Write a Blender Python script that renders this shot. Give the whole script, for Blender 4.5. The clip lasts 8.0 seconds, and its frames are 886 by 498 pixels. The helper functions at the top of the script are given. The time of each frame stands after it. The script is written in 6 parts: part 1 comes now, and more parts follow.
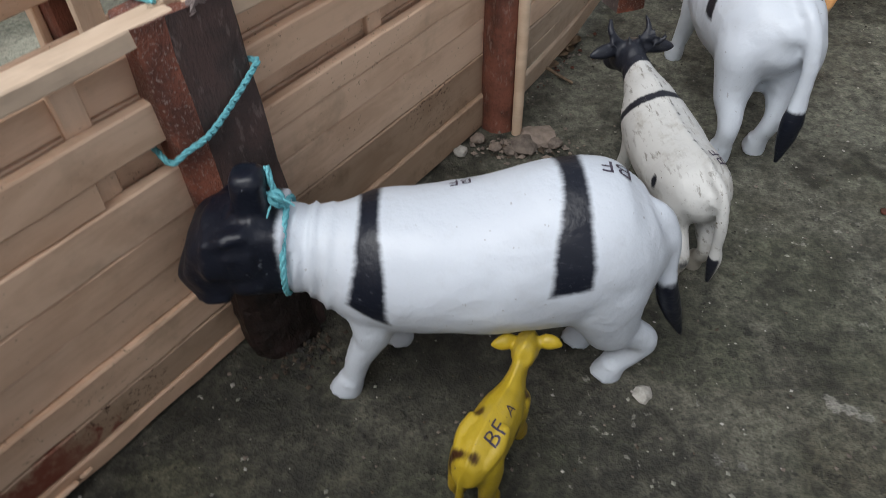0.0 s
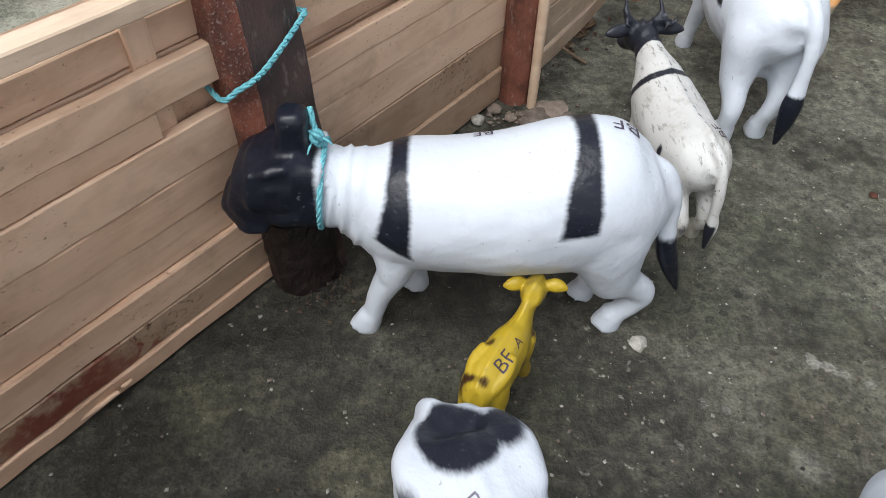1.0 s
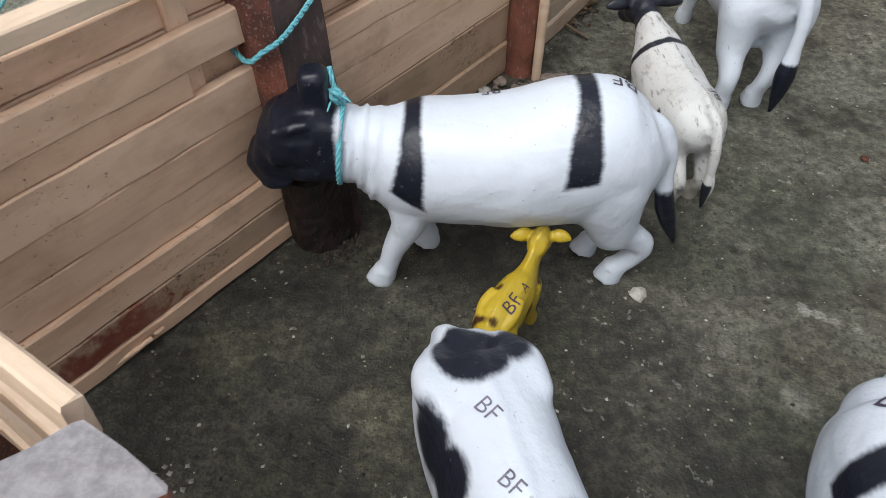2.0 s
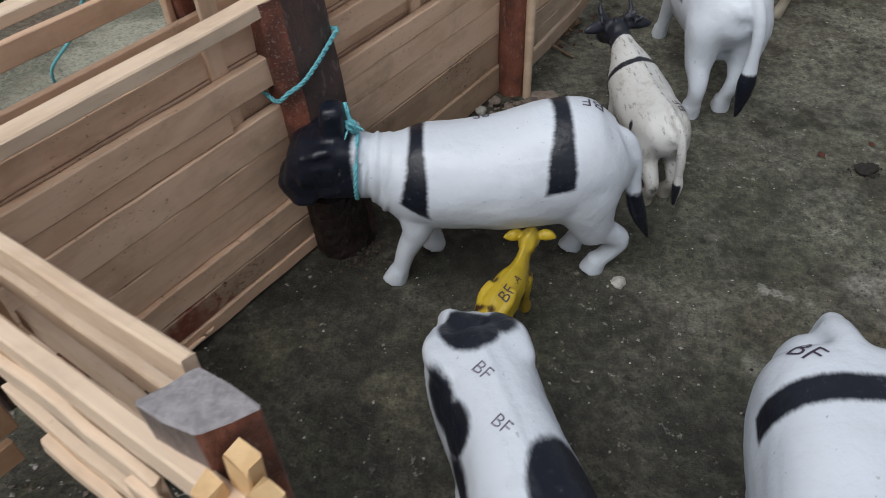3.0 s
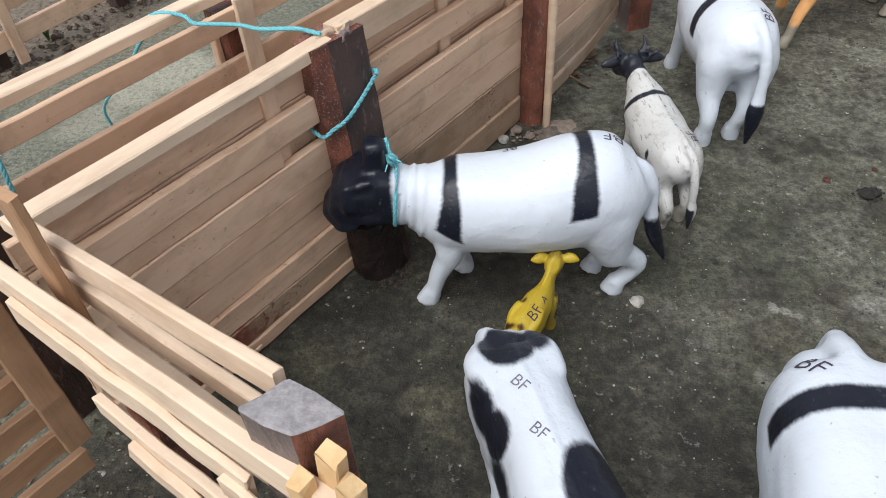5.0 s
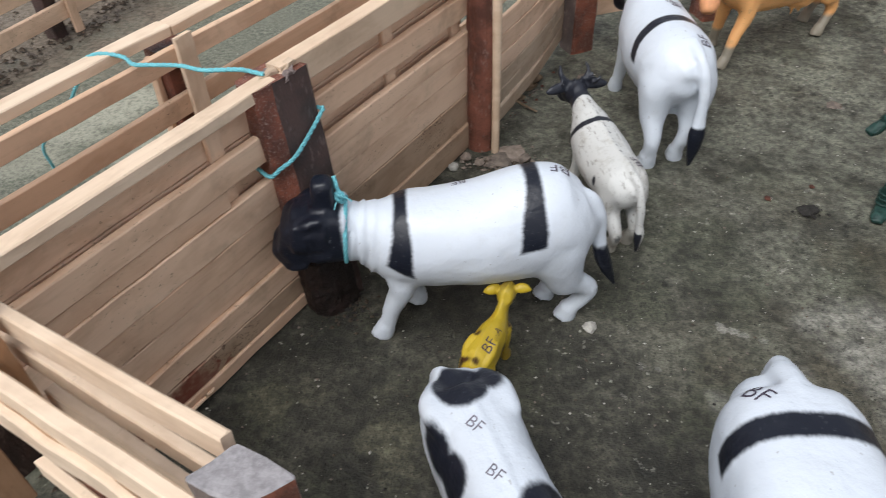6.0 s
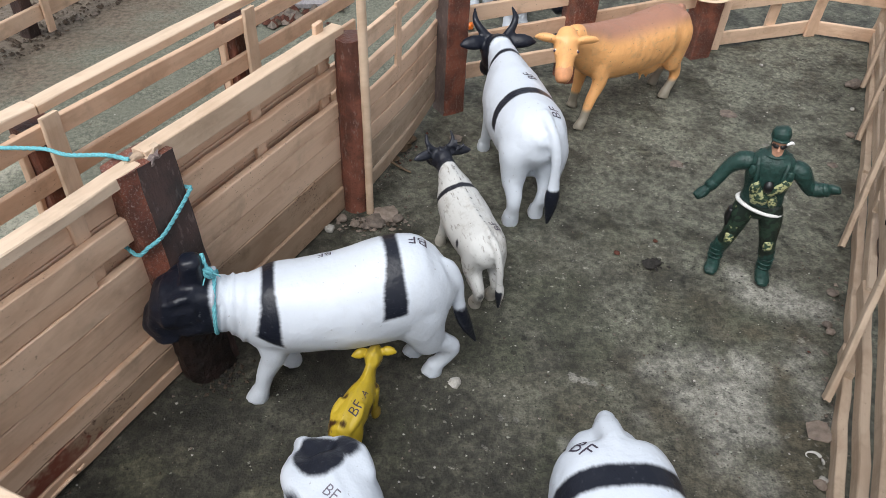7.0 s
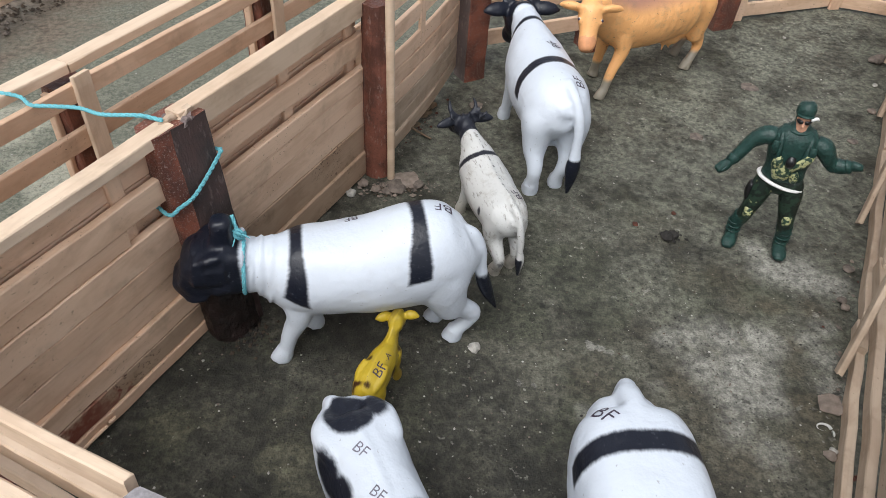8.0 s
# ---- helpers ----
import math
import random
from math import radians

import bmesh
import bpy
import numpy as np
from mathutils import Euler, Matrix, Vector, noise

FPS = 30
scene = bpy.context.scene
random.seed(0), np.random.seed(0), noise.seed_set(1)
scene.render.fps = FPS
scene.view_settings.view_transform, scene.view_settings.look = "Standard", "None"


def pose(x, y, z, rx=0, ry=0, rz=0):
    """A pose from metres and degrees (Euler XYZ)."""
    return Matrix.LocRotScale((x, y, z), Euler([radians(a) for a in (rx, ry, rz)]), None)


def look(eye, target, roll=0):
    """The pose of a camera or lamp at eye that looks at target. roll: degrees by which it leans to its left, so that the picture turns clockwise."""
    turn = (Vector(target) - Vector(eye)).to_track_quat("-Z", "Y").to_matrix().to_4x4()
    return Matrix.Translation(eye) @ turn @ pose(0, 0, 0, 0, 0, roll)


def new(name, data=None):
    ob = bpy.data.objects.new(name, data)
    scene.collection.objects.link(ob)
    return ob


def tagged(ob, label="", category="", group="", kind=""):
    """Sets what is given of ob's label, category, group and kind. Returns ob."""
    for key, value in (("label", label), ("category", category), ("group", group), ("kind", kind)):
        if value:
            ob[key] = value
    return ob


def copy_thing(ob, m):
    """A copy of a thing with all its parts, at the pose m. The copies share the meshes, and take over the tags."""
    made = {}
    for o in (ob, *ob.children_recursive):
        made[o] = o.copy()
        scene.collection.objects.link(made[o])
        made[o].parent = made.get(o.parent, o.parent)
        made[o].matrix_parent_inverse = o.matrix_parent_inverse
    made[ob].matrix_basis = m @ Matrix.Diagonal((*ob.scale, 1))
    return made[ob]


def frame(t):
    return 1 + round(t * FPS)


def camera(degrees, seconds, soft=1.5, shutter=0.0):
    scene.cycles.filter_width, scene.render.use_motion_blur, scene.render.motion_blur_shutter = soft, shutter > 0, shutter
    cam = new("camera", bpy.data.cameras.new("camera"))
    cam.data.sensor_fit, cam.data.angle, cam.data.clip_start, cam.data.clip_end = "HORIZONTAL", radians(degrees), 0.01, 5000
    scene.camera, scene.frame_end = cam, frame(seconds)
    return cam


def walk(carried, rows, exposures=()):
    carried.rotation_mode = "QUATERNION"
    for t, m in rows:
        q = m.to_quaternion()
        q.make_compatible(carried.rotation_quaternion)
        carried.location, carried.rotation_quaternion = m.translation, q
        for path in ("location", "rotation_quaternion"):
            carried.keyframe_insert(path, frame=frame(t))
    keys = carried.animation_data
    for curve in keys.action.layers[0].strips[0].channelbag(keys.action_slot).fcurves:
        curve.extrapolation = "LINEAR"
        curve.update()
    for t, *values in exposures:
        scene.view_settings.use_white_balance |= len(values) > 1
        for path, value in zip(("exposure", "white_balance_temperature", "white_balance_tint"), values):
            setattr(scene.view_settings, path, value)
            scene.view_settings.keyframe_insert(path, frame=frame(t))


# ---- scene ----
cam = camera(63.0, 8.0, soft=0.8, shutter=0.4)
PATH = [
    (0, (0.137, 0.066, 0.2), (-0.048, 1.465, -1.217), -0.8),
    (0.5, (0.136, 0.058, 0.194), (-0.021, 1.434, -1.248), 3.0),
    (1, (0.134, 0.041, 0.203), (-0.046, 1.428, -1.226), 2.3),
    (1.5, (0.135, 0.038, 0.2), (-0.04, 1.41, -1.245), 3.0),
    (1.7, (0.133, 0.031, 0.199), (-0.047, 1.4, -1.248), 2.6),
    (2.8, (0.146, -0.004, 0.231), (-0.083, 1.406, -1.169), -1.7),
    (3, (0.144, -0.011, 0.233), (-0.092, 1.376, -1.188), -2.3),
    (3.5, (0.136, -0.021, 0.244), (-0.137, 1.374, -1.162), -3.0),
    (4, (0.137, -0.026, 0.248), (-0.14, 1.366, -1.161), -3.4),
    (4.2, (0.137, -0.029, 0.249), (-0.151, 1.371, -1.15), -3.6),
    (5.5, (0.137, -0.023, 0.254), (-0.09, 1.404, -1.129), -2.9),
    (6, (0.139, -0.02, 0.258), (-0.011, 1.433, -1.108), -2.0),
    (6.5, (0.149, -0.02, 0.265), (0.172, 1.462, -1.078), 1.6),
    (7, (0.157, -0.025, 0.285), (0.266, 1.49, -1.015), 3.1),
    (7.2, (0.158, -0.030, 0.286), (0.264, 1.493, -1.006), 3.1),
    (7.5, (0.151, -0.026, 0.288), (0.234, 1.455, -1.053), 3.6),
    (8, (0.148, -0.028, 0.288), (0.244, 1.425, -1.083), 4.3),
]
walk(cam, [(t, look(eye, target, roll)) for t, eye, target, roll in PATH],
     exposures=[(0, 0.16), (0.5, 0.51), (1.0, 0.68), (1.5, 0.53), (1.7, 0.62), (2.3, 0.28), (2.8, -0.10), (3.0, 0.00), (3.2, 0.22), (3.5, 0.57), (4.2, 0.70), (5.5, 0.51), (6.0, 0.51), (6.5, 0.34), (7.0, 0.56), (7.2, 0.46), (7.5, 0.33), (8, 0.54)])

# ---- light ----
world = bpy.data.worlds.new("sky")
scene.world = world
world.use_nodes = True
wn = world.node_tree
sky = wn.nodes.new("ShaderNodeTexSky")
sky.sky_type, sky.sun_disc = "NISHITA", False
sky.sun_elevation, sky.sun_rotation = radians(60), radians(-148)
sky.air_density, sky.dust_density = 1.0, 3.0
grey = wn.nodes.new("ShaderNodeHueSaturation")
grey.inputs["Saturation"].default_value = 0.30
wn.links.new(sky.outputs[0], grey.inputs["Color"])
wn.links.new(grey.outputs[0], wn.nodes["Background"].inputs[0])
wn.nodes["Background"].inputs[1].default_value = 0.12
sun = new("sun", bpy.data.lights.new("sun", "SUN"))
sun.data.energy, sun.data.angle, sun.data.color = 1.5, radians(50), (0.95, 0.98, 1.0)
sun.matrix_world = look((-0.26, -0.42, 0.85), (0, 0, 0))


# ---- materials ----
from mathutils.bvhtree import BVHTree


class Nodes:
    """A small wrapper to write node materials in few lines."""

    def __init__(self, name):
        self.mat = bpy.data.materials.new(name)
        self.mat.use_nodes = True
        self.tree = self.mat.node_tree
        self.bsdf = self.tree.nodes["Principled BSDF"]

    def put(self, socket, value):
        if hasattr(value, "is_output"):
            self.tree.links.new(value, socket)
        elif isinstance(value, (tuple, list)) and len(value) == 3 and len(socket.default_value) == 4:
            socket.default_value = (*value, 1)
        else:
            socket.default_value = value

    def coords(self, kind="Object"):
        return self.tree.nodes.new("ShaderNodeTexCoord").outputs[kind]

    def position(self):
        return self.tree.nodes.new("ShaderNodeNewGeometry").outputs["Position"]

    def rand(self):
        return self.tree.nodes.new("ShaderNodeObjectInfo").outputs["Random"]

    def stretch(self, vec, scale, shift=None):
        n = self.tree.nodes.new("ShaderNodeMapping")
        self.put(n.inputs["Vector"], vec)
        n.inputs["Scale"].default_value = scale
        if shift is not None:
            self.put(n.inputs["Location"], shift)
        return n.outputs[0]

    def noise(self, vec, scale, detail=4.0, rough=0.55, warp=0.0):
        n = self.tree.nodes.new("ShaderNodeTexNoise")
        self.put(n.inputs["Vector"], vec)
        n.inputs["Scale"].default_value, n.inputs["Detail"].default_value = scale, detail
        n.inputs["Roughness"].default_value, n.inputs["Distortion"].default_value = rough, warp
        return n.outputs["Fac"]

    def voronoi(self, vec, scale, out="Distance", rand=1.0):
        n = self.tree.nodes.new("ShaderNodeTexVoronoi")
        self.put(n.inputs["Vector"], vec)
        n.inputs["Scale"].default_value, n.inputs["Randomness"].default_value = scale, rand
        return n.outputs[out]

    def ramp(self, fac, lo, hi, a=0.0, b=1.0):
        n = self.tree.nodes.new("ShaderNodeMapRange")
        n.interpolation_type = "SMOOTHSTEP"
        for key, v in (("Value", fac), ("From Min", lo), ("From Max", hi), ("To Min", a), ("To Max", b)):
            self.put(n.inputs[key], v)
        return n.outputs[0]

    def math(self, op, a, b=0.0):
        n = self.tree.nodes.new("ShaderNodeMath")
        n.operation = op
        self.put(n.inputs[0], a), self.put(n.inputs[1], b)
        return n.outputs[0]

    def mix(self, fac, a, b, blend="MIX"):
        n = self.tree.nodes.new("ShaderNodeMix")
        n.data_type, n.blend_type = "RGBA", blend
        self.put(n.inputs[0], fac), self.put(n.inputs[6], a), self.put(n.inputs[7], b)
        return n.outputs[2]

    def attr(self, name):
        n = self.tree.nodes.new("ShaderNodeAttribute")
        n.attribute_name = name
        return n.outputs["Fac"]

    def distance(self, vec, point):
        n = self.tree.nodes.new("ShaderNodeVectorMath")
        n.operation = "DISTANCE"
        self.put(n.inputs[0], vec)
        n.inputs[1].default_value = point
        return n.outputs["Value"]

    def split(self, vec):
        n = self.tree.nodes.new("ShaderNodeSeparateXYZ")
        self.put(n.inputs[0], vec)
        return n.outputs

    def done(self, color, rough=0.6, height=None, depth=0.0005, spec=None):
        self.put(self.bsdf.inputs["Base Color"], color)
        self.put(self.bsdf.inputs["Roughness"], rough)
        if spec is not None:
            self.bsdf.inputs["Specular IOR Level"].default_value = spec
        if height is not None:
            b = self.tree.nodes.new("ShaderNodeBump")
            b.inputs["Strength"].default_value, b.inputs["Distance"].default_value = 1.0, depth
            self.put(b.inputs["Height"], height)
            self.tree.links.new(b.outputs[0], self.bsdf.inputs["Normal"])
        return self.mat


def wood_material(name, pale, tan, grime=0.35, fleck=0.8, sparse=0.60, blotch=None):
    """Sawn softwood; the grain runs along the piece's own x."""
    n = Nodes(name)
    r = n.rand()
    spread = n.math("MULTIPLY", r, 7.0)
    vec = n.stretch(n.coords(), (1, 1, 1), spread)
    fibre = n.noise(n.stretch(vec, (14, 420, 420)), 1.0, 5.0, 0.6)
    bands = n.noise(n.stretch(vec, (5, 130, 130)), 1.0, 3.0, 0.5, 0.6)
    tone = n.ramp(n.math("ADD", n.math("MULTIPLY", r, 0.45), n.math("MULTIPLY", bands, 0.6)), 0.15, 1.0)
    color = n.mix(tone, pale, tan)
    color = n.mix(n.ramp(fibre, 0.45, 0.75, 0.0, 0.16), color, tuple(c * 0.55 for c in tan))
    cloudy = n.noise(n.stretch(vec, (30, 75, 75)), 1.0, 4.0, 0.6, 0.4)
    color = n.mix(n.ramp(cloudy, 0.44, 0.68, 0.0, 0.40), color, tuple(c * k for c, k in zip(tan, (0.66, 0.58, 0.52))))
    flecks = n.ramp(n.noise(n.stretch(n.position(), (1, 1, 1.5)), 430.0, 6.0, 0.75), sparse, sparse + 0.06, 0.0, fleck)
    area = n.ramp(n.noise(n.position(), 30.0, 3.0), 0.46, 0.64)
    color = n.mix(n.math("MULTIPLY", flecks, area), color, (0.06, 0.03, 0.018))
    stain = n.ramp(n.noise(n.position(), 42.0, 4.0, 0.65), 0.5, 0.75, 0.0, grime)
    color = n.mix(stain, color, (0.17, 0.115, 0.07))
    if blotch:
        # a red-brown splash
        rag = n.math("MULTIPLY", n.math("SUBTRACT", n.noise(n.position(), 160.0, 4.0, 0.65), 0.5), 0.03)
        for place, reach in blotch:
            color = n.mix(n.ramp(n.math("ADD", n.distance(n.position(), place), rag), reach, reach * 0.3, 0.0, 0.8), color, (0.18, 0.046, 0.028))
    return n.done(color, n.ramp(fibre, 0.3, 0.8, 0.55, 0.8), n.math("ADD", fibre, n.math("MULTIPLY", bands, 0.4)), 0.00022, 0.3)


def post_material(name, deep, rust, chips, grain=0.35, fleck=420.0, start=0.57):
    """Timber with a coat of dark brown stain, scuffed down to rust red and pale flecks."""
    n = Nodes(name)
    p = n.position()
    big = n.noise(p, 60.0, 4.0, 0.6)
    fine = n.noise(n.stretch(p, (1, 1, grain)), fleck, 4.0, 0.65)
    color = n.mix(n.ramp(big, 0.38, 0.66), deep, rust)
    color = n.mix(n.ramp(fine, start, start + 0.09, 0.0, chips), color, (0.42, 0.34, 0.30))
    color = n.mix(n.ramp(n.noise(p, 900.0, 2.0), 0.5, 0.8, 0.0, 0.4), color, (0.02, 0.012, 0.01))
    return n.done(color, n.ramp(big, 0.3, 0.7, 0.35, 0.65), fine, 0.0008, 0.4)


def toy_material(name, main, paint, shade, gloss=0.38, dirt=0.12, edge=0.0012, streaks=0.0):
    """Moulded plastic; the 'paint' attribute is the distance inside the painted areas, 'shade' that of the secondary colour."""
    n = Nodes(name)
    c = n.coords()
    hair = n.noise(n.stretch(c, (260, 260, 900)), 1.0, 3.0, 0.6)
    hair = n.math("ADD", hair, n.math("MULTIPLY", n.noise(c, 140.0, 3.0), 0.8))
    brush = n.noise(n.stretch(c, (420, 1500, 260)), 1.0, 3.0, 0.6)
    wob = n.math("MULTIPLY", n.math("ADD", n.math("SUBTRACT", hair, 0.9), n.math("MULTIPLY", n.math("SUBTRACT", brush, 0.5), 0.9)), 0.0011)
    mask = n.ramp(n.math("ADD", n.attr("paint"), wob), -edge * 0.5, edge * 0.5)
    thin = n.ramp(n.noise(n.stretch(c, (300, 300, 1100)), 1.0, 4.0, 0.7), 0.58, 0.80, 0.0, 0.08)
    color = n.mix(n.ramp(n.attr("shade"), -0.008, 0.008), main, shade)
    grub = n.ramp(n.noise(c, 75.0, 5.0, 0.7), 0.52, 0.74, 0.0, dirt)
    color = n.mix(grub, color, (0.22, 0.19, 0.14))
    if streaks:
        line = n.ramp(n.noise(n.stretch(c, (170, 620, 380)), 1.0, 4.0, 0.65), 0.55, 0.66, 0.0, streaks)
        color = n.mix(n.math("MULTIPLY", line, n.ramp(n.noise(c, 60.0, 3.0), 0.35, 0.6, 0.25, 1.0)), color, (0.16, 0.145, 0.12))
    speck = n.ramp(n.noise(c, 480.0, 2.0), 0.71, 0.75, 0.0, min(1.0, dirt * 4))
    color = n.mix(speck, color, (0.10, 0.075, 0.05))
    flaked = n.ramp(n.noise(c, 520.0, 3.0, 0.6), 0.64, 0.72, 0.0, 0.12)
    cover = n.math("MULTIPLY", n.math("SUBTRACT", 1.0, thin), n.math("SUBTRACT", 1.0, n.math("MULTIPLY", flaked, n.ramp(n.noise(c, 60.0, 2.0), 0.45, 0.6))))
    color = n.mix(n.math("MULTIPLY", mask, cover), color, paint)
    relief = n.math("ADD", n.noise(c, 330.0, 3.0), n.math("MULTIPLY", n.noise(c, 70.0, 2.0), 1.5))
    n.put(n.bsdf.inputs["Specular IOR Level"], n.ramp(mask, 0.0, 1.0, 0.45, 0.34))
    rough = n.math("ADD", n.ramp(n.noise(c, 55.0, 3.0), 0.3, 0.7, gloss - 0.06, gloss + 0.12), n.math("MULTIPLY", mask, -0.02))
    return n.done(color, rough, relief, 0.00035)


def plain_material(name, color, rough=0.5, vary=0.25, scale=200.0, depth=0.0002, metal=0.0):
    n = Nodes(name)
    c = n.coords()
    f = n.noise(c, scale, 4.0, 0.6)
    dark = tuple(v * (1 - vary) for v in color)
    n.bsdf.inputs["Metallic"].default_value = metal
    return n.done(n.mix(n.ramp(f, 0.3, 0.7), dark, color), rough, f, depth, 0.4)


def ground_material():
    """Damp, weathered concrete with algae, pale scoured patches and grit, some shade painted in; sand and soil beyond
    the fences.
    """
    n = Nodes("weathered_concrete")
    p = n.position()

    def field(scale, detail, rough, shift):
        return n.noise(n.stretch(p, (1, 1, 1), shift), scale, detail, rough)

    def near(spots, edge, inner=0.55):
        """Mask of the listed places (x, y, reach, strength) with a ragged rim."""
        got = None
        for x, y, size, power in spots:
            m = n.ramp(n.math("ADD", n.distance(p, (x, y, 0)), edge), size * 1.12, size * inner, 0.0, power)
            got = m if got is None else n.math("MAXIMUM", got, m)
        return got
    big, mid = field(8.0, 4.0, 0.55, (0.0, 0.0, 0)), field(26.0, 5.0, 0.6, (0.0, 0.0, 0))
    small, fine = field(85.0, 5.0, 0.62, (1.1, 0.4, 0)), field(240.0, 4.0, 0.6, (0.3, 2.1, 0))
    grit = field(900.0, 3.0, 0.6, (0.0, 0.0, 0))
    rag = n.math("ADD", n.math("MULTIPLY", n.math("SUBTRACT", field(34.0, 4.0, 0.6, (4.0, 1.0, 0)), 0.5), 0.050), n.math("MULTIPLY", n.math("SUBTRACT", small, 0.5), 0.020))
    # body of the slab: dark and mid grey clouds, some of them brownish
    cloud = n.math("ADD", n.math("MULTIPLY", mid, 0.6), n.math("MULTIPLY", small, 0.4))
    color = n.mix(n.ramp(cloud, 0.38, 0.62), (0.022, 0.0208, 0.0150), (0.078, 0.0745, 0.058))
    color = n.mix(n.ramp(field(13.0, 4.0, 0.6, (7.3, 3.3, 0)), 0.46, 0.64, 0.0, 0.28), color, (0.092, 0.081, 0.059))
    # algae
    moss = n.math("MAXIMUM", n.ramp(field(19.0, 5.0, 0.65, (3.1, 1.7, 0)), 0.50, 0.66, 0.0, 0.6), near(MOSS, rag))
    color = n.mix(n.math("MULTIPLY", moss, n.ramp(small, 0.36, 0.58, 0.25, 0.85)), color, (0.047, 0.053, 0.029))
    # still wet places; shade by the board fence and tied cow is painted in too
    color = n.mix(n.math("MULTIPLY", near(WET_AND_SHADE, rag), n.ramp(mid, 0.3, 0.6, 0.75, 0.5)), color, (0.019, 0.0185, 0.0135))
    # yellowish growth on the damp side
    color = n.mix(n.math("MULTIPLY", near(OLIVE, rag, 0.2), n.ramp(small, 0.36, 0.60, 0.3, 1.0)), color, (0.130, 0.124, 0.082))
    # paler towards the open side: the stronger sky light there is put into the colour
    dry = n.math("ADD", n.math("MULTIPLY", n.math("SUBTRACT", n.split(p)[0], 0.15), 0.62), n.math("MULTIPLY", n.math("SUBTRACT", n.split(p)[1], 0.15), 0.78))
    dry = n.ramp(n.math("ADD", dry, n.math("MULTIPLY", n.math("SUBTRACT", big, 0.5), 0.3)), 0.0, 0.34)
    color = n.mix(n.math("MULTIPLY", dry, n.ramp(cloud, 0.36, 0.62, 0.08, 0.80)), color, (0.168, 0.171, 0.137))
    # brown damp silt, then pale scoured patches
    half_rag = n.math("MULTIPLY", rag, 0.5)
    color = n.mix(n.math("MULTIPLY", near(BROWN, half_rag, 0.25), n.ramp(cloud, 0.36, 0.60, 1.0, 0.7)), color, (0.085, 0.074, 0.051))
    color = n.mix(n.math("MULTIPLY", near(PATCHES, half_rag, 0.2), n.ramp(cloud, 0.34, 0.52, 0.75, 1.0)), color, (0.240, 0.234, 0.208))
    tight = n.math("MULTIPLY", n.math("SUBTRACT", fine, 0.5), 0.012)
    color = n.mix(near(CHIPPED, tight), color, (0.290, 0.280, 0.250))
    # lichen scabs, dark crumbs and pale chips
    scab = n.math("MULTIPLY", n.ramp(field(150.0, 4.0, 0.68, (2.6, 5.2, 0)), 0.565, 0.63), n.ramp(field(22.0, 3.0, 0.6, (6.1, 0.7, 0)), 0.44, 0.60))
    color = n.mix(n.math("MULTIPLY", scab, 0.62), color, (0.020, 0.020, 0.016))
    chips = n.math("MULTIPLY", n.ramp(field(130.0, 4.0, 0.66, (0.9, 8.4, 0)), 0.61, 0.66), n.ramp(field(18.0, 3.0, 0.6, (1.3, 4.4, 0)), 0.48, 0.60))
    color = n.mix(n.math("MULTIPLY", chips, 0.6), color, (0.265, 0.255, 0.225))
    color = n.mix(1.0, color, n.mix(n.ramp(fine, 0.34, 0.66), (0.64, 0.64, 0.64), (1.34, 1.34, 1.32)), "MULTIPLY")
    color = n.mix(1.0, color, n.mix(n.ramp(grit, 0.34, 0.66), (0.76, 0.76, 0.76), (1.24, 1.24, 1.22)), "MULTIPLY")
    for scale, shift, lo, hi, tint, amount, where in ((300.0, (0.0, 0.0, 0), 0.17, 0.08, (0.22, 0.21, 0.18), 0.45, 0.60), (150.0, (0.33, 0.17, 0), 0.13, 0.07, (0.28, 0.27, 0.24), 0.6, 0.65), (190.0, (0.13, 0.41, 0), 0.22, 0.09, (0.016, 0.016, 0.013), 0.8, 0.54), (430.0, (0.71, 0.23, 0), 0.30, 0.12, (0.018, 0.018, 0.014), 0.75, 0.50)):
        spot = n.ramp(n.voronoi(n.stretch(p, (1, 1, 1), shift), scale), lo, hi)
        pick = n.ramp(n.noise(n.stretch(p, (1, 1, 1), (shift[1] * 9, shift[0] * 7 + 2, 0)), scale * 0.45, 2.0), where, where + 0.06)
        color = n.mix(n.math("MULTIPLY", n.math("MULTIPLY", spot, pick), amount), color, tint)
    # loose sand and soil outside, beyond the side fence
    xyz = n.split(p)
    off = n.math("SUBTRACT", n.math("MULTIPLY", n.math("SUBTRACT", xyz[1], 0.143), 0.475), n.math("MULTIPLY", n.math("SUBTRACT", xyz[0], 0.008), 0.88))
    sand = n.ramp(n.math("ADD", off, n.math("MULTIPLY", n.math("SUBTRACT", mid, 0.5), 0.10)), 0.015, 0.05)
    speck = n.math("ADD", n.math("MULTIPLY", n.noise(p, 330.0, 4.0, 0.7), 0.6), n.math("MULTIPLY", grit, 0.4))
    sandy = n.mix(n.ramp(speck, 0.40, 0.60), (0.082, 0.089, 0.068), (0.235, 0.235, 0.180))
    sandy = n.mix(n.ramp(mid, 0.45, 0.62, 0.0, 0.55), sandy, (0.165, 0.168, 0.132))
    sandy = n.mix(n.math("MULTIPLY", near(SANDS, rag), n.ramp(speck, 0.38, 0.55, 0.4, 1.0)), sandy, (0.40, 0.39, 0.31))
    color = n.mix(n.math("MULTIPLY", sand, 0.88), color, sandy)
    soil = n.ramp(n.math("ADD", off, n.math("MULTIPLY", n.math("SUBTRACT", mid, 0.5), 0.25)), 0.24, 0.36)
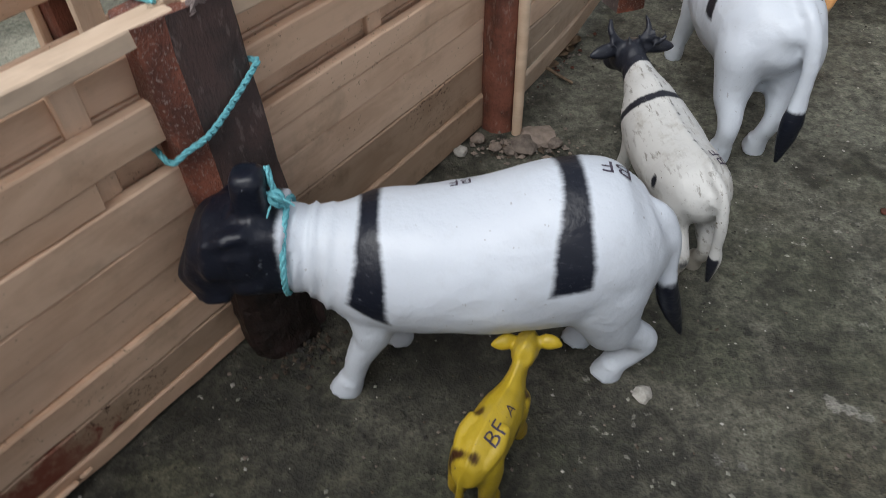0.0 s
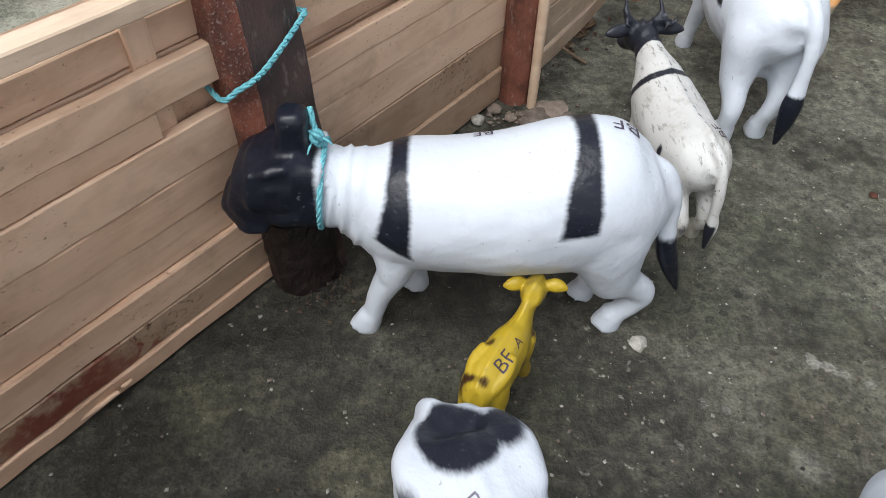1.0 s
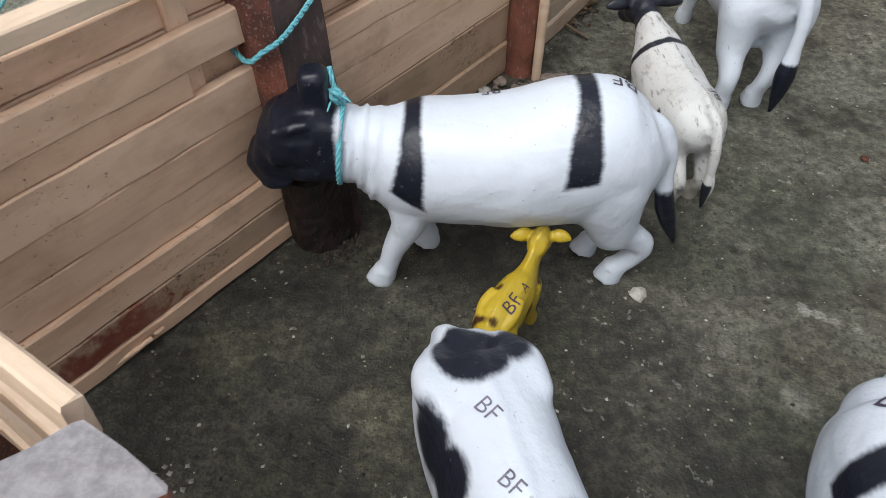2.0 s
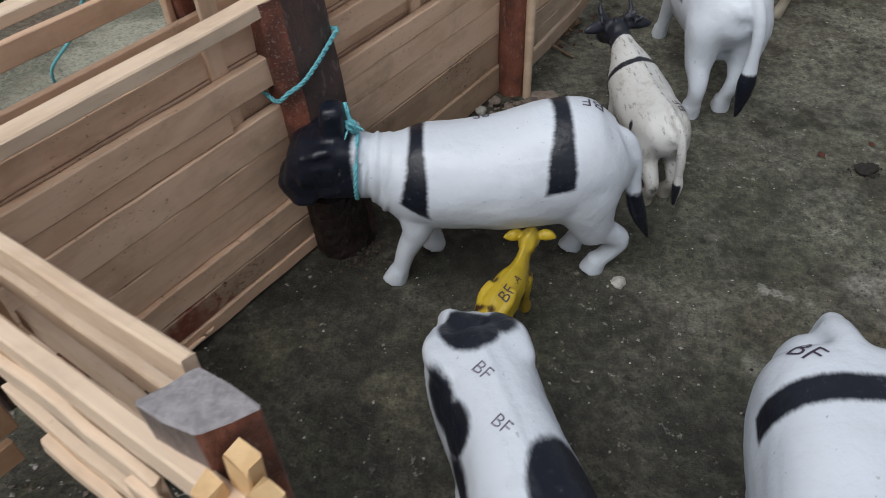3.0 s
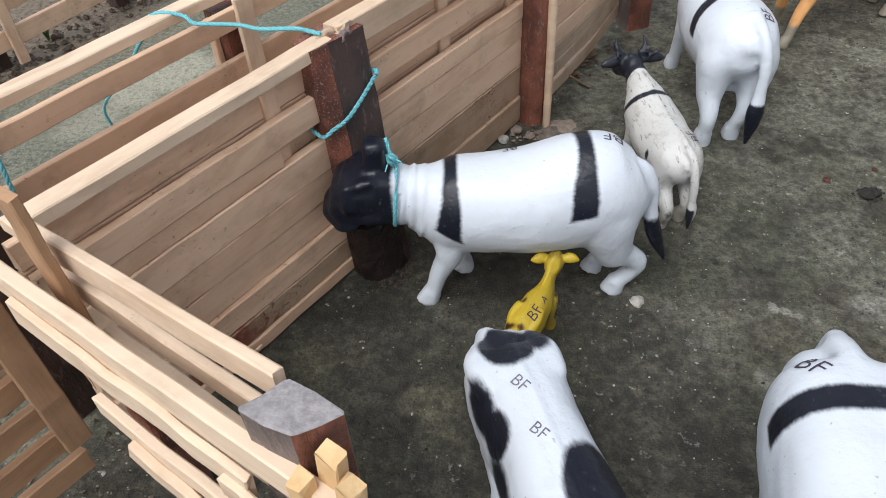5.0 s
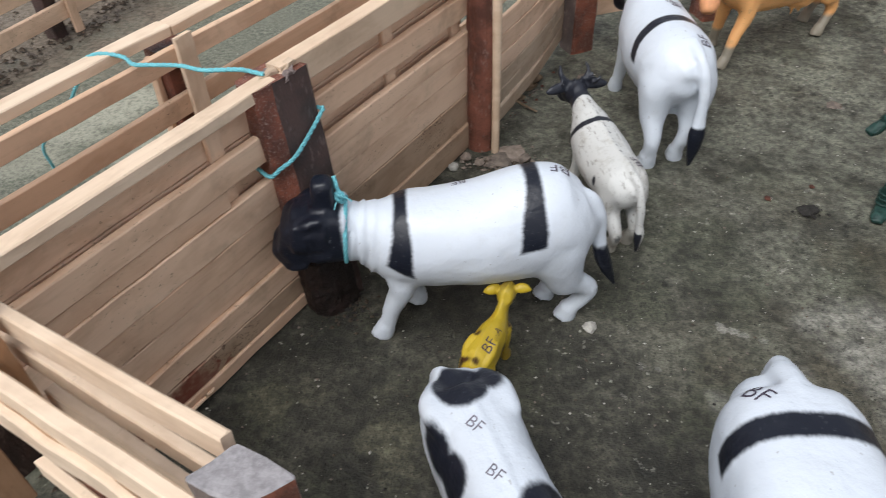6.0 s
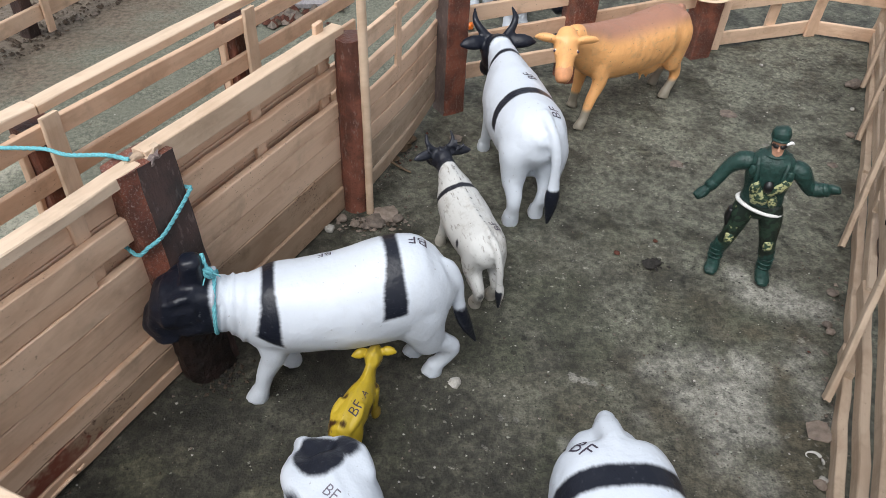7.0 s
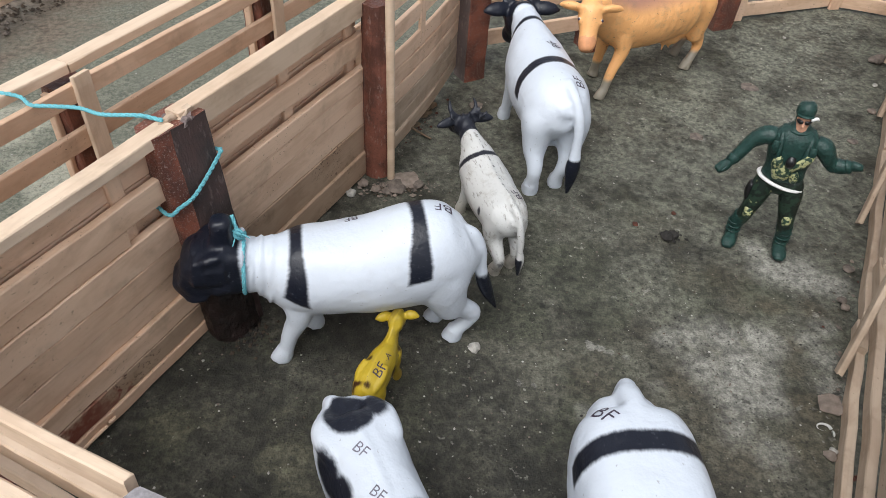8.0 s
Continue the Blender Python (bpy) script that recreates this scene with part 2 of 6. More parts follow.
    color = n.mix(n.math("MULTIPLY", soil, 0.9), color, n.mix(n.ramp(fine, 0.3, 0.7), (0.085, 0.064, 0.045), (0.22, 0.175, 0.135)))
    h = n.math("ADD", n.math("ADD", n.math("MULTIPLY", fine, 0.8), n.math("MULTIPLY", grit, 0.6)), n.math("ADD", n.math("MULTIPLY", mid, 0.8), n.math("MULTIPLY", small, 0.8)))
    h = n.math("ADD", n.math("SUBTRACT", h, n.math("MULTIPLY", scab, 0.35)), n.math("MULTIPLY", chips, 0.3))
    return n.done(color, n.ramp(mid, 0.3, 0.7, 0.55, 0.88), h, 0.0010, 0.4)


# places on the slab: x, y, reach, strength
# entries beside the board fence and round the tied cow also paint in shade
WET_AND_SHADE = [(0.212, 0.240, 0.022, 0.85), (0.234, 0.252, 0.018, 0.8), (0.200, 0.222, 0.018, 0.7), (0.070, 0.150, 0.075, 0.55), (0.130, 0.165, 0.060, 0.5), (0.165, 0.115, 0.055, 0.5), (0.040, 0.120, 0.060, 0.5), (0.252, 0.246, 0.022, 0.6), (0.232, 0.226, 0.018, 0.6), (0.262, 0.262, 0.016, 0.5), (0.062, 0.190, 0.034, 0.9), (0.085, 0.160, 0.026, 0.85), (0.098, 0.236, 0.026, 0.9), (0.150, 0.300, 0.022, 0.85), (0.200, 0.240, 0.030, 0.7), (0.120, 0.205, 0.032, 0.9), (0.155, 0.200, 0.024, 0.7), (0.175, 0.085, 0.034, 0.8), (0.195, 0.050, 0.034, 0.8), (0.180, 0.150, 0.026, 0.55), (0.255, 0.120, 0.022, 0.7), (0.020, 0.115, 0.03, 0.6)]
MOSS = [(0.238, 0.262, 0.034, 0.8), (0.205, 0.232, 0.026, 0.8), (0.262, 0.236, 0.020, 0.7), (0.310, 0.255, 0.020, 0.5), (0.042, 0.151, 0.016, 0.6), (0.350, 0.245, 0.018, 0.7), (0.215, 0.300, 0.022, 0.5)]
OLIVE = [(0.045, 0.153, 0.012, 0.55), (0.097, 0.141, 0.014, 0.65), (0.087, 0.160, 0.009, 0.45), (0.103, 0.127, 0.012, 0.5), (0.060, 0.163, 0.010, 0.3), (0.122, 0.140, 0.010, 0.3), (0.142, 0.190, 0.009, 0.3)]
BROWN = [(0.300, 0.150, 0.030, 0.55), (0.270, 0.150, 0.026, 0.45), (0.345, 0.160, 0.024, 0.6), (0.240, 0.185, 0.020, 0.35), (0.330, 0.260, 0.022, 0.35), (0.300, 0.300, 0.030, 0.25), (0.351, 0.211, 0.010, 0.85), (0.347, 0.194, 0.010, 0.9), (0.344, 0.173, 0.013, 0.9), (0.336, 0.152, 0.018, 0.9), (0.352, 0.239, 0.011, 0.7), (0.371, 0.238, 0.011, 0.7), (0.389, 0.237, 0.009, 0.6), (0.331, 0.240, 0.010, 0.5),
         (0.283, 0.182, 0.014, 0.6), (0.291, 0.165, 0.013, 0.6), (0.296, 0.150, 0.014, 0.6), (0.268, 0.165, 0.012, 0.4), (0.310, 0.262, 0.014, 0.4)]
PATCHES = [(0.285, 0.214, 0.0117, 0.62), (0.300, 0.216, 0.0143, 0.67), (0.316, 0.216, 0.0156, 0.84), (0.336, 0.214, 0.0156, 0.95), (0.302, 0.197, 0.0156, 0.73), (0.322, 0.195, 0.0221, 0.95), (0.312, 0.178, 0.0182, 0.84), (0.327, 0.175, 0.0143, 0.84), (0.306, 0.160, 0.0156, 0.67),
           (0.318, 0.148, 0.0130, 0.50), (0.363, 0.217, 0.0104, 0.67), (0.367, 0.202, 0.0117, 0.67), (0.362, 0.184, 0.0104, 0.56), (0.372, 0.224, 0.0091, 0.50), (0.362, 0.268, 0.0169, 0.95), (0.378, 0.266, 0.0182, 0.95), (0.392, 0.258, 0.0143, 0.95), (0.357, 0.285, 0.0117, 0.78),
           (0.234, 0.167, 0.0072, 0.39), (0.273, 0.183, 0.0078, 0.34)]
CHIPPED = [(0.2435, 0.2080, 0.0030, 0.8), (0.2485, 0.2062, 0.0026, 0.75), (0.2540, 0.2046, 0.0020, 0.6), (0.2610, 0.2015, 0.0018, 0.5), (0.206, 0.184, 0.0024, 0.5), (0.212, 0.1835, 0.0014, 0.4), (0.3560, 0.4000, 0.0030, 0.5), (0.4300, 0.4300, 0.0036, 0.5)]
SANDS = [(-0.125, 0.385, 0.034, 0.9), (-0.138, 0.358, 0.026, 0.8), (-0.150, 0.325, 0.024, 0.5), (-0.060, 0.335, 0.040, 0.8), (-0.020, 0.330, 0.030, 0.7), (0.010, 0.40, 0.04, 0.6)]

WOOD = wood_material("pale_sawn_pine", (0.77, 0.555, 0.398), (0.64, 0.425, 0.29))
WOOD_TOP = wood_material("fresh_sawn_pine", (0.73, 0.575, 0.435), (0.64, 0.475, 0.34), 0.2, 0.2)
WOOD_BROWN = wood_material("brown_pine_strip", (0.46, 0.28, 0.165), (0.36, 0.205, 0.115), 0.3, 0.3)
WOOD_YELLOW = wood_material("split_yellow_pine", (0.74, 0.53, 0.29), (0.62, 0.40, 0.20), 0.2, 0.2)
WOOD_GREY = wood_material("weathered_pine_strip", (0.54, 0.42, 0.315), (0.43, 0.32, 0.23), 0.45)
POST = post_material("red_brown_stained_post", (0.115, 0.040, 0.027), (0.29, 0.095, 0.057), 0.65, 0.9, 1250.0, 0.555)
POST_RED = post_material("red_stained_smooth_post", (0.095, 0.038, 0.027), (0.23, 0.085, 0.056), 0.25)
POST_DARK = post_material("dark_brown_stained_post", (0.042, 0.029, 0.027), (0.078, 0.047, 0.042), 0.16)
POST_GREY = post_material("greyed_brown_post", (0.125, 0.100, 0.096), (0.19, 0.145, 0.135), 0.4)
POST_END = plain_material("grey_sawn_end_grain", (0.33, 0.31, 0.32), 0.8, 0.35, 500.0, 0.0004)
# near-black brown that holds the shade at the main post's foot
POST_FOOT_SHADE = post_material("shaded_foot_wood", (0.010, 0.007, 0.006), (0.024, 0.012, 0.010), 0.02, 0.8, 700.0, 0.60)
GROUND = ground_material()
WHITE = toy_material("glossy_white_plastic", (0.585, 0.630, 0.695), (0.008, 0.010, 0.018), (0.7, 0.7, 0.7), 0.36, 0.09, 0.0022)
WHITE_DIRTY = toy_material("dirty_ivory_plastic", (0.54, 0.54, 0.525), (0.016, 0.018, 0.026), (0.42, 0.39, 0.34), 0.42, 0.55, 0.0012, 0.75)
OCHRE = toy_material("ochre_orange_plastic", (0.83, 0.425, 0.165), (0.27, 0.24, 0.19), (0.38, 0.19, 0.13), 0.4, 0.32, 0.004, 0.22)
YELLOW = toy_material("yellow_plastic", (0.46, 0.325, 0.022), (0.05, 0.020, 0.008), (0.33, 0.22, 0.02), 0.38, 0.35, 0.0014)
FADED_INK = plain_material("faded_marker_ink", (0.20, 0.185, 0.235), 0.5, 0.5, 900.0)
INK = plain_material("violet_black_marker_ink", (0.060, 0.045, 0.075), 0.5, 0.4, 900.0)
ROPE = plain_material("turquoise_twine", (0.17, 0.53, 0.60), 0.65, 0.3, 1500.0, 0.0002)
PEBBLE = plain_material("pale_stone", (0.44, 0.42, 0.38), 0.75, 0.35, 300.0, 0.0006)
RUBBLE = plain_material("dusty_rubble", (0.19, 0.155, 0.13), 0.9, 0.5, 220.0, 0.0008)
PINKISH = plain_material("pinkish_mortar", (0.25, 0.20, 0.165), 0.9, 0.35, 260.0, 0.0006)
RUSTY = plain_material("dark_red_crumb", (0.10, 0.035, 0.022), 0.9, 0.5, 400.0, 0.0006)
SANDY = plain_material("grey_sand_grain", (0.30, 0.30, 0.25), 0.9, 0.4, 400.0, 0.0003)
SOIL = plain_material("brown_soil", (0.085, 0.062, 0.044), 0.95, 0.5, 400.0, 0.0006)
LEAF = plain_material("dry_leaf", (0.24, 0.17, 0.11), 0.8, 0.5, 300.0, 0.0004)
MUZZLE = plain_material("pink_orange_plastic", (0.78, 0.36, 0.175), 0.4, 0.2)
CURL = plain_material("thin_white_plastic", (0.60, 0.60, 0.57), 0.4, 0.1)
ORANGE = plain_material("orange_plastic", (0.75, 0.17, 0.02), 0.4, 0.2)
BLACK_FILM = plain_material("black_plastic_film", (0.012, 0.012, 0.015), 0.22, 0.3)
GRASS = plain_material("green_grass_blade", (0.07, 0.14, 0.04), 0.6, 0.4)
# soiled wood, its base colour lowered for the shade in the near corner
WOOD_SOILED_SHADED = wood_material("soiled_shaded_pine", (0.47, 0.335, 0.235), (0.36, 0.24, 0.16), 0.75, 1.0, 0.545,
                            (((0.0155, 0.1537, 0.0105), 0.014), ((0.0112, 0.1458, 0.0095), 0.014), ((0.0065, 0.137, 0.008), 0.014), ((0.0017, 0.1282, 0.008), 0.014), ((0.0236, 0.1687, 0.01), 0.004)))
CHAR = plain_material("charred_crumb", (0.03, 0.027, 0.024), 0.9, 0.5, 400.0, 0.0008)


# ---- building helpers ----
def mesh_of(name, bm, *mats, smooth=True):
    me = bpy.data.meshes.new(name)
    bmesh.ops.recalc_face_normals(bm, faces=bm.faces)
    bm.to_mesh(me)
    bm.free()
    for m in mats:
        me.materials.append(m)
    if smooth:
        me.shade_smooth()
    return me


def part(name, bm, material, parent, label="", m=None, smooth=False):
    """Links a bmesh as one mesh object under a thing or under a part."""
    ob = new(name, mesh_of(name, bm, material, smooth=smooth))
    ob.parent = parent
    if m is not None:
        ob.matrix_local = m
    return tagged(ob, label)


def thing(name, label, category, m=None, group="", kind=""):
    ob = new(name)
    ob.empty_display_size = 0.01
    if m is not None:
        ob.matrix_world = m
    return tagged(ob, label, category, group, kind)


def board_mesh(length, high, thick, rng, chamfer=0.0005, rough=0.0003, steps=6, bow=0.0):
    """A sawn strip along x, with eased edges, a slightly wandering saw cut and rough ends."""
    bm = bmesh.new()
    a, b, c = thick / 2, high / 2, min(chamfer, thick / 4)
    outline = [(-a + c, -b), (a - c, -b), (a, -b + c), (a, b - c), (a - c, b), (-a + c, b), (-a, b - c), (-a, -b + c)]
    rings = []
    for i in range(steps + 1):
        f = i / steps
        dy, dz = rng.uniform(-rough, rough), rng.uniform(-rough, rough)
        sag = bow * 4 * f * (1 - f)
        x = (f - 0.5) * length
        end = i in (0, steps)
        rings.append([bm.verts.new((x + (rng.uniform(-rough, rough) * 2 if end else 0), y * (1 + rng.uniform(-0.04, 0.04)) + dy + sag, z + dz * 0.6 + rng.uniform(-rough, rough) * 0.3)) for y, z in outline])
    for p, q in zip(rings, rings[1:]):
        for k in range(8):
            bm.faces.new((p[k], p[(k + 1) % 8], q[(k + 1) % 8], q[k]))
    bm.faces.new(rings[0][::-1]), bm.faces.new(rings[-1])
    return bm


def span(a, b, up=(0, 0, 1)):
    """The pose whose x runs from a to b, whose origin is halfway and whose z is as near to up as it can be."""
    a, b, up = Vector(a), Vector(b), Vector(up)
    x = (b - a).normalized()
    y = up.cross(x).normalized()
    z = x.cross(y)
    m = Matrix((x, y, z)).transposed().to_4x4()
    m.translation = (a + b) / 2
    return m


RNG = random.Random(7)


def board(parent, a, b, high, thick, mat=None, name="board", up=(0, 0, 1), bow=0.0, label="", rough=0.00024, steps=14):
    length = (Vector(b) - Vector(a)).length
    bm = board_mesh(length, high, thick, RNG, rough=rough, bow=bow, steps=steps)
    m = span(a, b, up)
    return part(name, bm, mat or WOOD, parent, label, parent.matrix_world.inverted() @ m if parent else m)


def prism(parent, m, bottom, top, mats, pick, z0, z1, name="post", label="", cap=None, chamfer=0.0009, rough=0.00045):
    """A timber with an outline of corners at the foot and at the head; pick gives the material of each side, corners are eased."""
    bm = bmesh.new()
    steps, n = 12, len(bottom)
    rings = []
    for i in range(steps + 1):
        f = i / steps
        z = z0 + (z1 - z0) * f
        outline = [Vector(a).lerp(Vector(b), f) for a, b in zip(bottom, top)]
        ring = []
        for k in range(n):
            c, a, b = outline[k], outline[k - 1], outline[(k + 1) % n]
            for w, g in ((a, chamfer), (b, chamfer), (b, (b - c).length * 0.5)):
                v = c + (w - c).normalized() * g
                s = Vector((v.x * 120 + m.translation.x * 300, v.y * 120, z * 70))
                d = v.normalized() * rough * (noise.noise(s) * 1.6 + noise.noise(s * 3.7) * 0.8)
                ring.append(bm.verts.new((v.x + d.x, v.y + d.y, z + (0.0008 * noise.noise(s * 2.3) if i == steps else 0))))
        rings.append(ring)
    size = 3 * n
    for a, b in zip(rings, rings[1:]):
        for k in range(size):
            fc = bm.faces.new((a[k], a[(k + 1) % size], b[(k + 1) % size], b[k]))
            fc.material_index = pick[(k // 3) % n]
    bm.faces.new(rings[0][::-1])
    bm.faces.new(rings[-1]).material_index = len(mats) if cap else pick[0]
    ob = part(name, bm, mats[0], parent, label, parent.matrix_world.inverted() @ m)
    for extra in list(mats[1:]) + ([cap] if cap else []):
        ob.data.materials.append(extra)
    return ob


def post(parent, x, y, turn, wide, deep, top, base=-0.004, mat=None, name="post", cap=None, label="", other=None):
    """A squared post; 'other' is the material of its second pair of sides."""
    a, b = wide / 2, deep / 2
    box = [(-a, -b, 0), (a, -b, 0), (a, b, 0), (-a, b, 0)]
    mats = [mat or POST] + ([other] if other else [])
    return prism(parent, pose(x, y, 0, 0, 0, turn), box, box, mats, [0, 1 if other else 0] * 2, base, top, name, label, cap)


def catmull(pts, steps):
    """Points along a smooth curve through pts (tuples of any size)."""
    P = [np.array(p, float) for p in pts]
    P = [2 * P[0] - P[1]] + P + [2 * P[-1] - P[-2]]
    out = []
    for i in range(1, len(P) - 2):
        for k in range(steps):
            t = k / steps
            a, b, c, d = P[i - 1:i + 3]
            out.append(0.5 * (2 * b + (c - a) * t + (2 * a - 5 * b + 4 * c - d) * t * t + (3 * b - a - 3 * c + d) * t ** 3))
    out.append(P[-2])
    return out


def loft(bm, stations, steps=6, n=16, side=None, ends=(True, True), power=2.0):
    """A closed skin over ellipses: stations of x, y, z, half width, half height."""
    rows = catmull(stations, steps)
    first, last = rows[0], rows[-1]
    tan = [Vector((rows[min(i + 1, len(rows) - 1)] - rows[max(i - 1, 0)])[:3]).normalized() for i in range(len(rows))]
    full = []
    for f in (0.25, 0.62, 0.88) if ends[0] else ():
        r = (first[3] + first[4]) / 2 * 0.75
        c = Vector(first[:3]) - tan[0] * r * (1 - f)
        k = math.sqrt(max(0.0, 1 - (1 - f) ** 2))
        full.append((c, tan[0], first[3] * k, first[4] * k))
    for row, t in zip(rows, tan):
        full.append((Vector(row[:3]), t, max(row[3], 1e-5), max(row[4], 1e-5)))
    for f in (0.88, 0.62, 0.25) if ends[1] else ():
        r = (last[3] + last[4]) / 2 * 0.75
        c = Vector(last[:3]) + tan[-1] * r * (1 - f)
        k = math.sqrt(max(0.0, 1 - (1 - f) ** 2))
        full.append((c, tan[-1], last[3] * k, last[4] * k))
    rings = []
    for c, t, ra, rb in full:
        ref = Vector(side) if side is not None else (Vector((0, 1, 0)) if abs(t.y) < 0.8 else Vector((1, 0, 0)))
        s = (ref - t * ref.dot(t)).normalized()
        u = t.cross(s)
        ring = []
        for k in range(n):
            x, y = math.cos(2 * math.pi * k / n), math.sin(2 * math.pi * k / n)
            x, y = math.copysign(abs(x) ** (2 / power), x), math.copysign(abs(y) ** (2 / power), y)
            ring.append(bm.verts.new(c + s * ra * x + u * rb * y))
        rings.append(ring)
    faces = []
    for p, q in zip(rings, rings[1:]):
        for k in range(n):
            faces.append(bm.faces.new((p[k], p[(k + 1) % n], q[(k + 1) % n], q[k])))
    faces.append(bm.faces.new(rings[0][::-1])), faces.append(bm.faces.new(rings[-1]))
    return faces


# ---- ground ----
def build_ground():
    bm = bmesh.new()
    n = 120
    bmesh.ops.create_grid(bm, x_segments=n, y_segments=n, size=1.0)
    for v in bm.verts:
        # finer near the pen, out to the horizon at the rim
        for k in (0, 1):
            u = v.co[k]
            v.co[k] = u * 0.5 if abs(u) < 0.9 else math.copysign(0.45 + (abs(u) - 0.9) ** 3 * 30000, u)
        v.co += Vector((0.18, 0.32, 0))
        near = max(0.0, 1 - max(0.0, v.co.length - 0.9))
        v.co.z = near * (0.0010 * noise.noise(v.co * 22) + 0.0006 * noise.noise(v.co * 70)) - 0.0006
    return tagged(new("ground", mesh_of("ground", bm, GROUND)), "dark damp weathered concrete ground with algae and pale patches", "ground", kind="structure")


build_ground()

# ---- fences ----
U = Vector((0.11, 0.204, 0)).normalized()  # along the side fence, away from the near corner
V = Vector((-U.y, U.x, 0))  # out of the pen
A0 = Vector((0.008, 0.143, 0))


def at(s, o, z, origin=A0):
    return origin + U * s + V * o + Vector((0, 0, z))


def board_fence():
    f = thing("board_fence", "pale sawn wood strip fence on brown posts beside the pen", "fence", Matrix.Translation(at(0.1, 0.01, 0)))
    for s0, s1, drop, back, crown in ((-0.045, 0.088, 0.0, 0.0076, 0.1125), (0.1, 0.236, 0.001, 0.0082, 0.1070)):
        # the sheeting, its two lowest strips a little proud, soiled and coloured darker for shade
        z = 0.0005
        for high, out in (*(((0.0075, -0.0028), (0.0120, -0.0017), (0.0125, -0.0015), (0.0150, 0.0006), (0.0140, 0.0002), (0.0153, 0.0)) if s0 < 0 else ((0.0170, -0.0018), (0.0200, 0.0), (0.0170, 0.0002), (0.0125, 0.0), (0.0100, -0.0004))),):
            board(f, at(s0, 0.002 + out, z + high / 2), at(s1, 0.002 + out, z + high / 2 - drop * z / 0.07), high - 0.0003, 0.0042, WOOD_SOILED_SHADED if 0.005 < z < 0.02 or s0 > 0 and z < 0.005 else WOOD)
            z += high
        board(f, at(s0, 0.002, 0.0918), at(s1, 0.002, 0.0916 - drop), 0.0122, 0.004, name="rail")
        if s0 < 0:
            # a filling strip under the rail, as far as the batten
            board(f, at(s0, 0.0024, 0.0812), at(0.0555, 0.0024, 0.0812), 0.0088, 0.0036)
        # the closed outer skin behind the battens
        z = 0.024
        while z < crown - 0.004:
            high = min(RNG.uniform(0.0105, 0.0140), crown - z)
            board(f, at(s0, back, z + high / 2), at(s1, back, z + high / 2), high - 0.0004, 0.0036)
            z += high
    board(f, at(-0.043, 0.0015, 0.1165), at(0.0885, 0.0015, 0.1160), 0.0052, 0.0082, WOOD_TOP, "top_rail", rough=0.0002, steps=10)
    board(f, at(0.093, 0.0024, 0.1146), at(0.24, 0.0024, 0.1132), 0.0122, 0.0078, WOOD_TOP, "top_rail", rough=0.0002, steps=10)
    for z in (0.014, 0.0305, 0.0470, 0.0630, 0.0795, 0.0960):
        board(f, at(-0.2, 0.004, z), at(-0.060, 0.004, z), 0.0112, 0.0035, WOOD_BROWN)
    board(f, at(-0.0605, -0.0005, 0.028), at(-0.0605, 0.0, 0.118), 0.0095, 0.003, WOOD_BROWN, "batten", up=U)
    for s in (0.0605, 0.1695, 0.228):
        board(f, at(s, 0.0054, 0.03), at(s - 0.002, 0.0054, 0.1245 if s > 0.2 else 0.110), 0.0075, 0.0028, name="batten", up=U)
    prism(f, pose(0.054, 0.2207, 0, 0, 0, 61.7 - 90), [(-0.0075, -0.0085, 0), (0.0040, -0.0100, 0), (0.0130, -0.0057, 0), (0.0163, 0.0130, 0), (-0.0065, 0.0140, 0)],
          [(-0.0135, -0.0125, 0), (-0.0012, -0.0148, 0), (0.0005, -0.0050, 0), (0.0017, 0.0140, 0), (-0.0135, 0.0115, 0)], [POST, POST_DARK], [0, 0, 1, 1, 1], -0.004, 0.1185, "post", "brown stained post with a rough red bark side", rough=0.0007)
    # an added sleeve; its near-black colour paints the post's foot in shade
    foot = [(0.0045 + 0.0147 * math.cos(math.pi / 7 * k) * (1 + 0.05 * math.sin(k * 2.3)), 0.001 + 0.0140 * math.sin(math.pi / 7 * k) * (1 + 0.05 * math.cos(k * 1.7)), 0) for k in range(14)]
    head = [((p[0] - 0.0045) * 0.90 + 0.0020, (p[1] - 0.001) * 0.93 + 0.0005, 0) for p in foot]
    prism(f, pose(0.054, 0.2207, 0, 0, 0, 61.7 - 90), foot, head, [POST_FOOT_SHADE], [0] * 14, -0.004, 0.031, "post_foot", "dark sleeve added for the shaded foot of the post", rough=0.0009, chamfer=0.0004)
    # broken bits of the rails on the post's head
    for a, b, high, mat in (((0.0462, 0.2206, 0.1175), (0.0520, 0.2262, 0.1196), 0.0030, WOOD_GREY), ((0.0528, 0.2240, 0.1172), (0.0560, 0.2302, 0.1200), 0.0026, WOOD_GREY), ((0.0492, 0.2270, 0.1170), (0.0520, 0.2322, 0.1190), 0.0024, WOOD_GREY),
                            ((0.0545, 0.2215, 0.1176), (0.0572, 0.2262, 0.1192), 0.0018, POST_GREY), ((0.0470, 0.2250, 0.1180), (0.0500, 0.2300, 0.1186), 0.0020, POST_GREY)):
        board(f, a, b, high, 0.0030, mat, "chip", rough=0.0009, steps=5)
    knot = bmesh.new()
    loft(knot, [(-0.0024, 0, 0, 0.0004, 0.0006), (0, 0.0003, 0, 0.0006, 0.0017), (0.0026, 0, 0, 0.0004, 0.0007)], 5, 12)
    part("knot", knot, POST_DARK, f, "dark brown knot", f.matrix_world.inverted() @ span(at(0.045, -0.0008, 0.0052), at(0.050, -0.0008, 0.0050)))
    ring = [(0.0092 * math.cos(math.pi / 6 * k), 0.0090 * math.sin(math.pi / 6 * k), 0) for k in range(12)]
